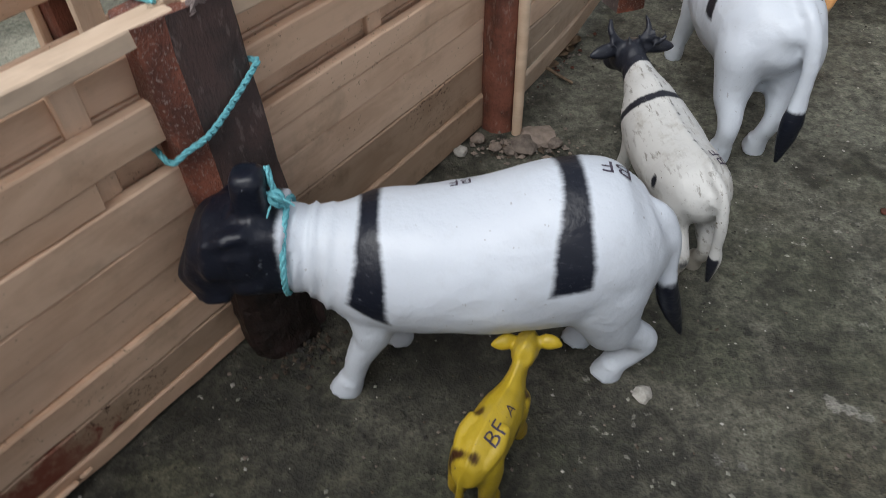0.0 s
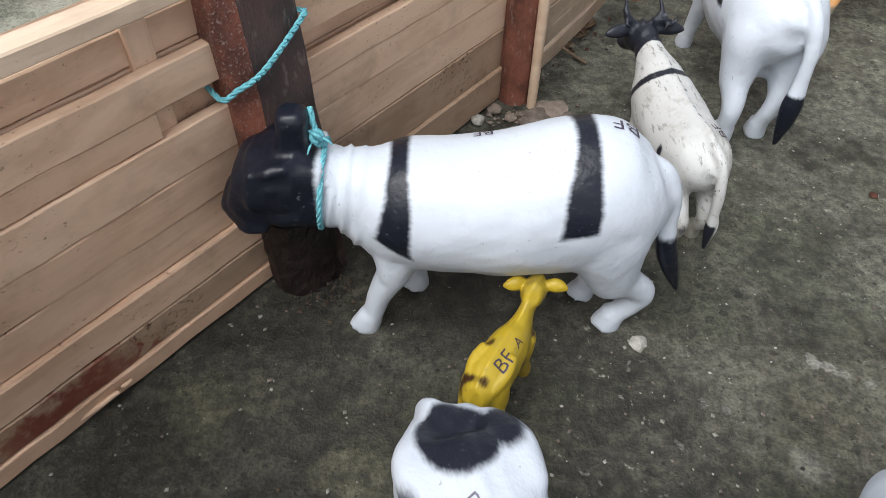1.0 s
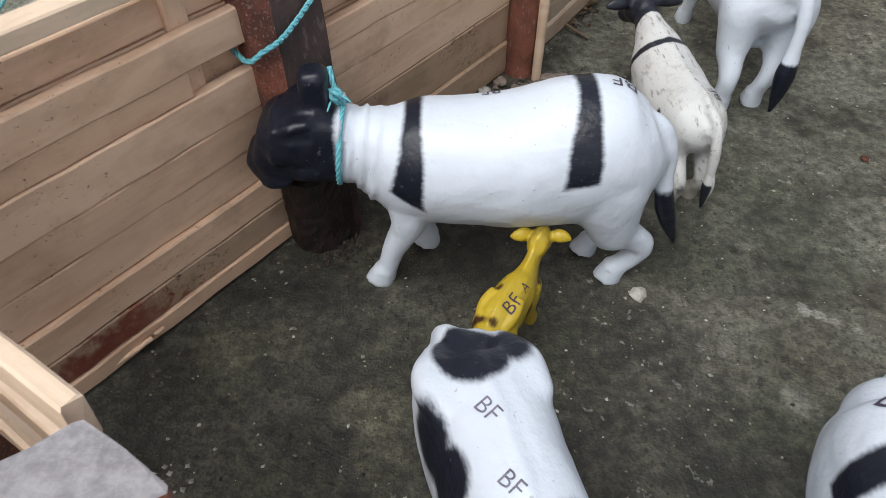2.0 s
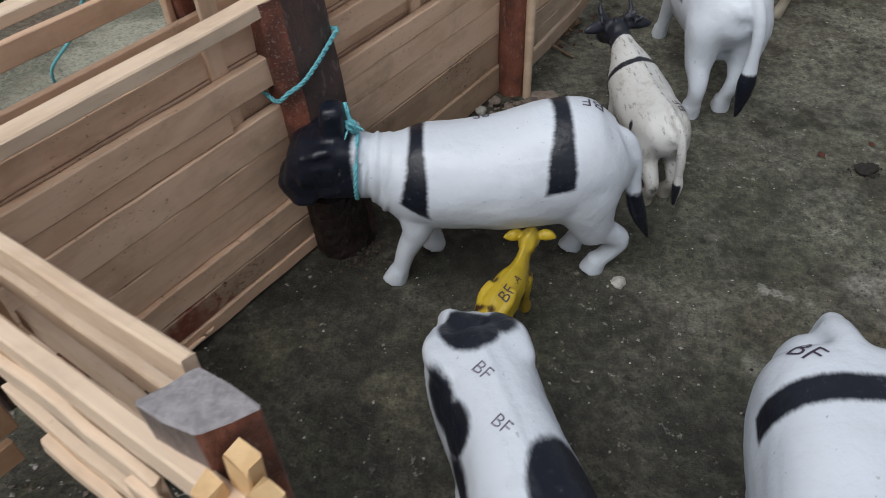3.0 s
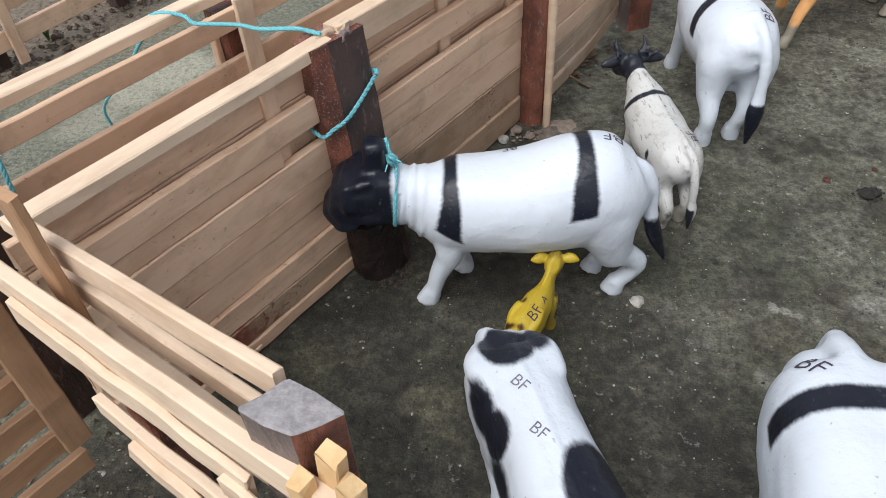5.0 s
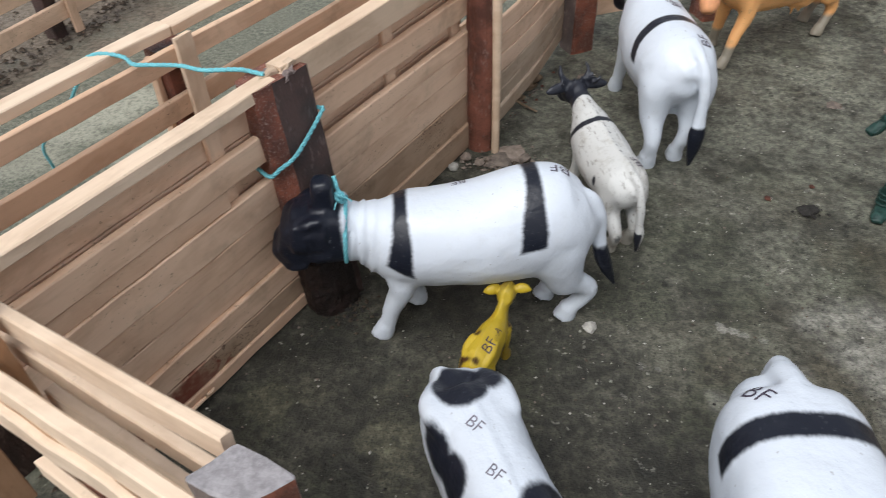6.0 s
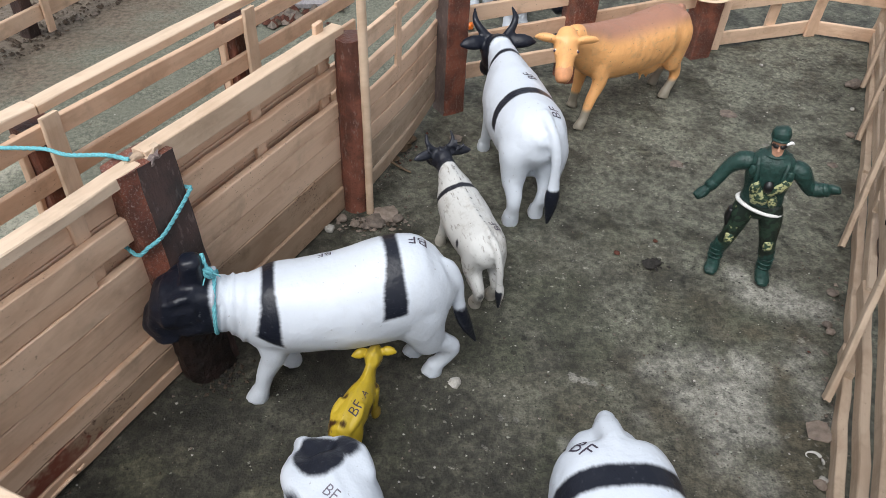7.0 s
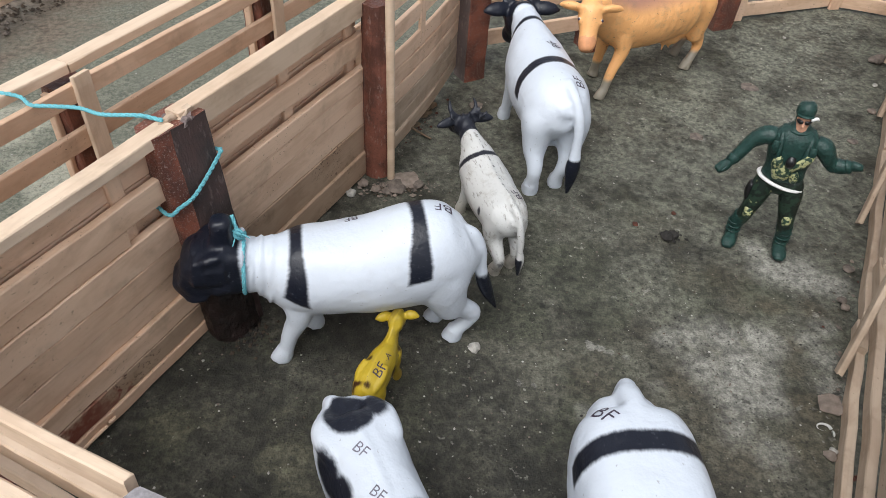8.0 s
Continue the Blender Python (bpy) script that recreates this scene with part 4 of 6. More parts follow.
def tied_cow():
    bm, fine = bmesh.new(), bmesh.new()
    loft(bm, [(-0.0482, 0, 0.0612, 0.0055, 0.0060), (-0.0462, 0, 0.0602, 0.0112, 0.0124), (-0.0395, 0, 0.0582, 0.0182, 0.0196), (-0.028, 0, 0.0564, 0.0218, 0.0246), (-0.017, 0, 0.0532, 0.0224, 0.0258), (0.0, 0, 0.0498, 0.0228, 0.0234),
              (0.02, 0, 0.0492, 0.0218, 0.0218), (0.034, 0, 0.0502, 0.0196, 0.0206), (0.0425, 0, 0.0520, 0.0160, 0.0178), (0.050, 0, 0.0546, 0.0126, 0.0140), (0.066, 0, 0.0560, 0.0114, 0.0120)], 6, 28)
    thigh(bm, -0.0315, 0.0112, 0.0580, (-0.041, 0.009), 1.02)
    thigh(bm, -0.0315, -0.0112, 0.0580, (-0.036, -0.009), 1.02)
    front_leg(bm, fine, 0.0355, 0.0095, (0.0458, 0.0105), 0.70, 0.042)
    front_leg(bm, fine, 0.032, -0.0095, (0.0290, -0.0100), 0.70, 0.042)
    hind_leg(bm, fine, -0.0325, 0.0105, (-0.0400, 0.0078), 0.71, 0.045, -0.0085)
    hind_leg(bm, fine, -0.0325, -0.0105, (-0.0325, -0.0065), 0.71, 0.045, -0.0105)
    loft(bm, [(-0.012, -0.002, 0.0320, 0.009, 0.006), (-0.019, -0.003, 0.0300, 0.0095, 0.0060), (-0.026, -0.002, 0.0320, 0.009, 0.006)], 4, 12)
    # a square, lowered head: broad brow, blunt muzzle, heavy lips
    loft(fine, [(0.0580, 0, 0.0574, 0.0112, 0.0120), (0.0630, 0.0002, 0.0586, 0.0118, 0.0126), (0.0690, 0.0004, 0.0586, 0.0118, 0.0127), (0.0738, 0.0006, 0.0576, 0.0115, 0.0124), (0.0765, 0.0007, 0.0555, 0.0111, 0.0106), (0.0800, 0.0007, 0.0526, 0.0106, 0.0080), (0.0826, 0.0007, 0.0512, 0.0100, 0.0066), (0.0840, 0.0007, 0.0506, 0.0088, 0.0054)], 5, 28, None, (False, True), 5.5)
    # one thick stub behind the poll
    loft(fine, [(0.0648, 0.0005, 0.0660, 0.0056, 0.0050), (0.0645, 0.0005, 0.0740, 0.0054, 0.0049), (0.0643, 0.0005, 0.0815, 0.0050, 0.0046)], 4, 18, None, (True, True), 3.5)
    for k in (-1, 1):
        # brow ridge, eye, cheek, nostril rim and lip
        loft(fine, [(0.0660, 0.0104 * k, 0.0704, 0.0024, 0.0017), (0.0712, 0.0108 * k, 0.0694, 0.0026, 0.0018), (0.0752, 0.0100 * k, 0.0676, 0.0018, 0.0015)], 4, 10)
        loft(fine, [(0.0705, 0.0122 * k, 0.0640, 0.0019, 0.0014), (0.0730, 0.0120 * k, 0.0632, 0.0017, 0.0012)], 3, 8)
        loft(fine, [(0.0640, 0.0104 * k, 0.0530, 0.0030, 0.0046), (0.0700, 0.0104 * k, 0.0512, 0.0028, 0.0038)], 3, 10)
        loft(fine, [(0.0798, 0.0076 * k, 0.0600, 0.0020, 0.0015), (0.0826, 0.0078 * k, 0.0578, 0.0023, 0.0017), (0.0842, 0.0060 * k, 0.0558, 0.0018, 0.0015)], 4, 10)
        loft(fine, [(0.0750, 0.0100 * k, 0.0466, 0.0021, 0.0018), (0.0812, 0.0094 * k, 0.0456, 0.0023, 0.0018), (0.0840, 0.0052 * k, 0.0458, 0.0019, 0.0016)], 4, 10)
    # folds of skin across cheek and brow
    for j in range(6):
        x = 0.0640 + j * 0.0025
        loft(fine, [(x, 0.0116, 0.0690, 0.0007, 0.0007), (x + 0.0014, 0.0129, 0.0625 - j * 0.0006, 0.0009, 0.0009), (x + 0.0004, 0.0126, 0.0560, 0.0006, 0.0006)], 3, 6)
        loft(fine, [(x, 0.009, 0.0713 - j * 0.0003, 0.0006, 0.0006), (x + 0.0012, 0.002, 0.0720 - j * 0.0003, 0.0008, 0.0008), (x, -0.007, 0.0714 - j * 0.0003, 0.0006, 0.0006)], 3, 6)
    tail(fine, [(-0.036, 0.001, 0.0700), (-0.0458, 0.002, 0.0662), (-0.0502, 0.003, 0.058), (-0.0515, 0.0035, 0.047), (-0.0540, 0.004, 0.034), (-0.0620, 0.0045, 0.0150)], 0.0031, 0.0040)
    me = settle_skin(bm, "toy_cow", 0.0011, fine, 16)
    co, no = coords_of(me), normals_of(me)
    # rolls of skin round the neck, fading out behind the shoulder
    w = np.clip((co[:, 0] - 0.040) / 0.008, 0, 1) * np.clip((0.0605 - co[:, 0]) / 0.003, 0, 1) * np.clip((co[:, 2] - 0.03) / 0.01, 0, 1)
    co = co + no * (w * (0.00045 * np.sin((co[:, 0] + co[:, 2] * 0.12) * 2 * np.pi / 0.0043) + 0.00022 * np.sin((co[:, 0] + co[:, 2] * 0.2) * 2 * np.pi / 0.0026 + co[:, 2] * 120)))[:, None]
    me.vertices.foreach_set("co", co.ravel())

    def paint(c):
        d = np.maximum(band(c, 0.0345, 0.0021 + np.clip(0.075 - c[:, 2], 0, 1) * 0.125, 0.0455 + (c[:, 0] - 0.0345) * 0.55, -0.06, 0.0004), band(c, -0.0190, 0.0030 + np.clip(0.080 - c[:, 2], 0, 0.014) * 0.16, 0.0565 - (c[:, 0] + 0.0190) * 0.25, -0.09, 0.0004))
        d = np.maximum(d, np.maximum(c[:, 0] - 0.0578, np.minimum(c[:, 0] - 0.057, c[:, 2] - 0.0735)))
        q0, q1 = np.array((-0.0530, 0.004, 0.0370)), np.array((-0.062, 0.0045, 0.0150))
        f = np.clip(((c - q0) @ (q1 - q0)) / ((q1 - q0) @ (q1 - q0)), 0, 1)
        return np.maximum(d, 0.0056 - np.linalg.norm(c - q0 - f[:, None] * (q1 - q0), axis=1))
    letters = [("BF", (-0.0325, -0.002, 0.075), (1, -0.1, 0), (0, -0.2, 1), 0.0085), ("BF", (0.0085, -0.0095, 0.071), (1, 0, 0), (0, -0.5, 1), 0.0065)]
    return finish_toy("toy_cow", me, heading(0.1315, 0.2135, 189.0), WHITE, paint, None, letters, "white plastic toy cow with black head, tied to the post")


tied_cow()


def small_cow():
    bm, fine = bmesh.new(), bmesh.new()
    loft(bm, [(-0.0320, 0, 0.0385, 0.0035, 0.0035), (-0.0300, 0, 0.0375, 0.0078, 0.0075), (-0.0260, 0, 0.0358, 0.0112, 0.0110), (-0.018, 0, 0.0335, 0.0134, 0.0134), (-0.004, 0, 0.0315, 0.0142, 0.0146), (0.010, 0, 0.032, 0.0142, 0.0148),
              (0.022, 0, 0.0345, 0.0126, 0.0140), (0.030, 0, 0.038, 0.0098, 0.0112), (0.038, 0, 0.0405, 0.0072, 0.0085), (0.046, 0, 0.0430, 0.0058, 0.0068)], 6, 24)
    for k in (-1, 1):
        thigh(bm, -0.0215, 0.0070 * k, 0.0360, (-0.0285, 0.0056 * k), 0.62)
    hind_leg(bm, fine, -0.023, 0.0060, (-0.0285, 0.0058), 0.55, 0.030, -0.004)
    hind_leg(bm, fine, -0.023, -0.0060, (-0.0250, -0.0050), 0.55, 0.030, -0.005)
    front_leg(bm, fine, 0.022, 0.006, (0.027, 0.008), 0.52, 0.030)
    front_leg(bm, fine, 0.022, -0.006, (0.021, -0.007), 0.52, 0.030)
    # a raised line along the back runs out into the tail
    loft(bm, [(0.030, 0, 0.0482, 0.0012, 0.0014), (0.010, 0, 0.0468, 0.0013, 0.0013), (-0.008, 0, 0.0460, 0.0013, 0.0013), (-0.022, -0.0005, 0.0468, 0.0016, 0.0014), (-0.030, -0.001, 0.0440, 0.0018, 0.0016)], 4, 10)
    cow_head(fine, (0.050, 0.0005, 0.0445), (0.82, 0.05, -0.40), 0.62, 1.0, 1.15)
    tail(fine, [(-0.0270, -0.001, 0.0445), (-0.0335, -0.002, 0.0415), (-0.0368, -0.003, 0.032), (-0.0378, -0.0035, 0.022), (-0.0385, -0.004, 0.015), (-0.0385, -0.004, 0.0045)], 0.0021, 0.0027)
    # stringy bits over the poll
    for j in range(9):
        a = RNG.uniform(-0.010, 0.010)
        loft(fine, [(0.050 + RNG.uniform(-0.003, 0.004), a, 0.0500, 0.0007, 0.0007), (0.051 + RNG.uniform(-0.003, 0.004), a * 1.2, 0.0525, 0.0006, 0.0006), (0.051 + RNG.uniform(-0.004, 0.005), a * 1.5 + RNG.uniform(-0.003, 0.003), 0.0530 + RNG.uniform(-0.001, 0.003), 0.0004, 0.0004)], 3, 6)
    me = settle_skin(bm, "toy_cow", 0.00085, fine, 9, 1)

    def paint(c):
        d = np.maximum(c[:, 0] - 0.041, band(c, 0.0130, 0.0019, 0.024, -0.45))
        d = np.maximum(d, np.minimum(np.minimum(0.017 - c[:, 2], -0.036 - c[:, 0]), c[:, 1] + 0.0045))
        # thin broken dark line beside the back line
        side = np.abs(c[:, 1] + 0.0012 + 0.0003 * np.sin(c[:, 0] * 210))
        groove = np.minimum(-0.0004 - side + 0.0007 * np.sin(c[:, 0] * 1700) * np.sin(c[:, 0] * 610 + 1), np.minimum(c[:, 2] - 0.043, c[:, 0] + 0.026)) + 0.0003
        d = np.maximum(d, groove)
        return np.maximum(d, np.maximum(blot(c, (-0.0145, 0.0142, 0.034), (0.0016, 0.002, 0.003)), blot(c, (-0.001, -0.013, 0.036), (0.004, 0.002, 0.003))))
    letters = [("BF", (-0.0175, -0.0075, 0.0455), (1, 0.5, 0), (0, -0.5, 1), 0.0072)]
    return finish_toy("toy_cow", me, heading(0.1945, 0.2895, 106) @ Matrix.Diagonal((1, 0.98, 1, 1)), WHITE_DIRTY, paint, lambda c: 0.010 - c[:, 2], letters, "small dirty white plastic toy cow with dark horned head")


small_cow()


def big_cow():
    bm, fine = bmesh.new(), bmesh.new()
    loft(bm, [(-0.0500, 0, 0.0615, 0.0055, 0.0052), (-0.0480, 0, 0.0605, 0.0105, 0.0105), (-0.0430, 0, 0.0580, 0.0158, 0.0160), (-0.032, 0, 0.0545, 0.0200, 0.0212), (-0.012, 0, 0.0505, 0.0218, 0.0235), (0.01, 0, 0.0495, 0.0212, 0.0238),
              (0.03, 0, 0.0525, 0.0185, 0.0220), (0.043, 0, 0.057, 0.0140, 0.018), (0.054, 0, 0.0605, 0.0108, 0.0145), (0.064, 0, 0.0635, 0.0095, 0.0115)], 6, 28)
    thigh(bm, -0.0375, 0.0114, 0.0575, (-0.0450, 0.0118), 0.96)
    thigh(bm, -0.0375, -0.0108, 0.0575, (-0.0415, -0.0075), 0.98)
    hind_leg(bm, fine, -0.0395, 0.0110, (-0.0460, 0.0118), 0.80, 0.044, -0.002)
    hind_leg(bm, fine, -0.0395, -0.0095, (-0.0395, -0.0055), 0.76, 0.044, -0.005)
    front_leg(bm, fine, 0.036, 0.009, (0.045, 0.0115), 0.70)
    front_leg(bm, fine, 0.034, -0.009, (0.026, -0.010), 0.70)
    loft(bm, [(-0.002, 0, 0.031, 0.010, 0.008), (-0.016, 0, 0.0285, 0.012, 0.008), (-0.03, 0, 0.032, 0.010, 0.008)], 4, 12)
    cow_head(fine, (0.069, 0.001, 0.065), (0.72, 0.02, -0.68), 1.02, 1.2, 0.98)
    tail(fine, [(-0.036, -0.003, 0.0715), (-0.0495, -0.0055, 0.0665), (-0.0560, -0.0078, 0.053), (-0.0578, -0.0082, 0.037), (-0.0588, -0.0080, 0.024), (-0.0590, -0.0075, 0.0065)], 0.0032, 0.0044)
    me = settle_skin(bm, "toy_cow", 0.0011, fine, 26)

    def paint(c):
        d = np.maximum(band(c, -0.0152, 0.0044, 0.053, 0.45), band(c, 0.0450, 0.0022, 0.048, 0.3))
        d = np.maximum(d, c[:, 0] + (c[:, 2] - 0.065) * -0.25 - 0.0635)
        return np.maximum(d, np.minimum(0.0325 - c[:, 2], -0.0545 - c[:, 0]))
    letters = [("BF", (-0.033, -0.0115, 0.073), (1, 0.25, 0), (0, -0.4, 1), 0.0092), ("BF", (0.013, -0.0065, 0.072), (1, 0.4, 0), (0, -0.2, 1), 0.0088)]
    return finish_toy("toy_cow", me, heading(0.2315, 0.3795, 97) @ Matrix.Diagonal((0.95, 1.05, 1, 1)), WHITE, paint, None, letters, "large white plastic toy cow with black horned head and two bands")


big_cow()


def ochre_cow():
    bm, fine = bmesh.new(), bmesh.new()
    loft(bm, [(-0.0580, 0, 0.0605, 0.0045, 0.0045), (-0.0555, 0, 0.0595, 0.0098, 0.0098), (-0.050, 0, 0.0572, 0.0150, 0.0155), (-0.037, 0, 0.0530, 0.0190, 0.0205), (-0.018, 0, 0.0495, 0.0202, 0.0218), (0.004, 0, 0.0490, 0.0198, 0.0218),
              (0.024, 0, 0.0515, 0.0172, 0.0215), (0.038, 0, 0.0565, 0.0130, 0.0190), (0.050, 0.001, 0.0625, 0.0098, 0.0150), (0.064, 0.004, 0.0700, 0.0078, 0.0105)], 6, 26)
    for k in (-1, 1):
        thigh(bm, -0.0445, 0.0108 * k, 0.0620, (-0.0445, 0.0120 * k), 0.92)
    hind_leg(bm, fine, -0.0455, 0.0095, (-0.0425, 0.0125), 0.64, 0.042, -0.009)
    hind_leg(bm, fine, -0.0455, -0.0095, (-0.0520, -0.0085), 0.64, 0.042, -0.007)
    front_leg(bm, fine, 0.034, 0.009, (0.050, 0.0125), 0.60, 0.045)
    front_leg(bm, fine, 0.034, -0.009, (0.031, -0.0160), 0.60, 0.045)
    loft(bm, [(-0.014, 0, 0.030, 0.008, 0.006), (-0.028, 0, 0.0275, 0.010, 0.008), (-0.039, 0, 0.032, 0.008, 0.007)], 4, 12)
    for x, y in ((-0.018, 0.004), (-0.018, -0.004), (-0.025, 0.004)):
        loft(fine, [(x, y, 0.0260, 0.0016, 0.0016), (x + 0.001, y * 1.2, 0.0215, 0.0013, 0.0013), (x + 0.0012, y * 1.25, 0.0190, 0.0008, 0.0008)], 3, 8)
    # fold of skin before the thigh
    for k in (-1, 1):
        loft(bm, [(-0.030, 0.0165 * k, 0.0610, 0.0020, 0.0030), (-0.0285, 0.0185 * k, 0.0480, 0.0022, 0.0030), (-0.0265, 0.0150 * k, 0.0360, 0.0022, 0.0032)], 4, 10)
    cow_head(fine, (0.0725, 0.0075, 0.0735), (0.42, 0.52, -0.72), 0.80, 0.42, 1.05)
    tail(fine, [(-0.052, 0, 0.0685), (-0.0590, -0.002, 0.0640), (-0.0625, -0.003, 0.050), (-0.063, -0.004, 0.037), (-0.062, -0.005, 0.026), (-0.0615, -0.005, 0.012)], 0.0024, 0.0034)
    me = settle_skin(bm, "toy_cow", 0.0011, fine, 10)
    co, no = coords_of(me), normals_of(me)
    w = np.clip((0.024 - np.abs(co[:, 0] + 0.002)) / 0.01, 0, 1) * np.clip((np.abs(co[:, 1]) - 0.011) / 0.004, 0, 1) * np.clip((co[:, 2] - 0.036) / 0.008, 0, 1)
    co = co + no * (w * 0.00014 * np.sin((co[:, 0] + co[:, 2] * 0.3) * 2 * np.pi / 0.0080))[:, None]
    me.vertices.foreach_set("co", co.ravel())

    def face(bm):
        b, t = Vector((0.0725, 0.0075, 0.0735)), Vector((0.42, 0.52, -0.72)).normalized()
        side = Vector((0, 0, 1)).cross(t).normalized()
        up = t.cross(side)

        def dot(f, sd, u, r, slot):
            c = b + (t * f + side * sd + up * u) * 0.80
            rows = [(*(c - t * r), r * 0.3, r * 0.3), (*c, r, r), (*(c + t * r), r * 0.3, r * 0.3)]
            for fc in loft(bm, rows, 3, 10):
                fc.material_index = slot
        for k in (-1, 1):
            dot(0.0120, 0.0093 * k, 0.0056, 0.0011, 2)
            dot(0.0124, 0.0098 * k, 0.0061, 0.0009, 1)
            dot(0.0350, 0.0034 * k, 0.0008, 0.0007, 1)
        # muzzle
        tip = b + t * 0.0310 * 0.80
        for fc in bm.faces:
            if fc.material_index == 0 and (fc.calc_center_median() - tip).length < 0.0068 + 0.0012 * noise.noise(fc.calc_center_median() * 400):
                fc.material_index = 3
    return finish_toy("toy_cow", me, heading(0.3262, 0.4890, 213) @ Matrix.Diagonal((1.03, 1.0, 1.02, 1)), OCHRE, lambda c: np.minimum(0.014 - c[:, 2], 0.02), lambda c: np.where(c[:, 0] < 0.055, (c[:, 2] - 0.0640 - np.clip(c[:, 0] - 0.03, 0, 1) * 0.35) * 1.4, -0.01), None, "ochre orange plastic toy cow with brownish back and grey hooves", eyes=face)


ochre_cow()


def patched_cow():
    """Stands with its rump to the middle of the pen."""
    bm, fine = bmesh.new(), bmesh.new()
    loft(bm, [(-0.0485, 0, 0.0550, 0.0120, 0.0130), (-0.043, 0, 0.0535, 0.0160, 0.0185), (-0.030, 0, 0.0530, 0.0176, 0.0225), (-0.010, 0, 0.052, 0.0166, 0.0238), (0.012, 0, 0.0515, 0.0184, 0.0238),
              (0.034, 0, 0.0525, 0.0190, 0.0230), (0.048, 0, 0.0555, 0.0150, 0.0195), (0.060, 0, 0.058, 0.0115, 0.0145), (0.07, 0, 0.059, 0.0105, 0.012)], 6, 28, None, (True, True), 2.4)
    for k in (-1, 1):
        hind_leg(bm, fine, -0.027, 0.0075 * k, (-0.020, 0.0080 * k), 0.78)
        front_leg(bm, fine, 0.038, 0.0080 * k, (0.040, 0.0085 * k), 0.78)
        loft(bm, [(-0.028, 0.0105 * k, 0.0690, 0.0060, 0.0046), (-0.038, 0.0115 * k, 0.0675, 0.0060, 0.0050), (-0.046, 0.0080 * k, 0.0640, 0.0050, 0.0044)], 4, 12)
    tail(fine, [(-0.0455, -0.002, 0.0650), (-0.0525, -0.0035, 0.0640), (-0.0570, -0.0045, 0.056), (-0.0585, -0.0045, 0.044), (-0.058, -0.0035, 0.030), (-0.057, -0.003, 0.012)], 0.0027, 0.0036)
    cow_head(fine, (0.075, 0, 0.057), (0.8, 0.0, -0.6), 0.95, 0.0, 0.95)
    me = settle_skin(bm, "toy_cow", 0.0011, fine, 8)
    co = coords_of(me)
    co[:, 2] += 0.0006 * np.exp(-(co[:, 1] / 0.0016) ** 2) * (co[:, 2] > 0.06) * (co[:, 0] < 0.05)
    me.vertices.foreach_set("co", co.ravel())

    def paint(c):
        d = blot(c, (-0.0415, -0.001, 0.0715), (0.0120, 0.0098, 0.0120))
        d = np.maximum(d, blot(c, (-0.040, 0.010, 0.066), (0.0075, 0.0055, 0.010)))
        d = np.maximum(d, blot(c, (-0.034, 0.0145, 0.062), (0.0055, 0.0045, 0.008)))
        for o, r in (((-0.0245, -0.0155, 0.064), (0.0100, 0.0048, 0.010)), ((-0.0135, -0.0140, 0.064), (0.0080, 0.0062, 0.010)), ((-0.003, -0.0190, 0.057), (0.011, 0.0045, 0.010)), ((-0.0165, 0.0190, 0.058), (0.0075, 0.0050, 0.010)), ((-0.008, 0.0200, 0.050), (0.008, 0.0050, 0.010)), ((0.0175, 0.0075, 0.071), (0.0175, 0.0115, 0.016)), ((0.036, 0.014, 0.062), (0.020, 0.012, 0.016))):
            d = np.maximum(d, blot(c, o, r))
        d = np.minimum(d, np.maximum(c[:, 0] + 0.0525, -0.004))
        return np.maximum(d, c[:, 0] - 0.074)
    letters = [("BF", (-0.0225, -0.0030, 0.076), (0.92, 0.40, 0), (0, 0, 1), 0.0060), ("BF", (-0.0050, -0.0035, 0.076), (0.90, 0.44, 0), (0, 0, 1), 0.0056)]
    return finish_toy("toy_cow", me, heading(0.1455, 0.0832, -66) @ Matrix.Diagonal((0.97, 0.92, 0.95, 1)), WHITE, paint, None, letters, "white plastic toy cow with irregular black patches on rump and flanks", ink=FADED_INK)


patched_cow()


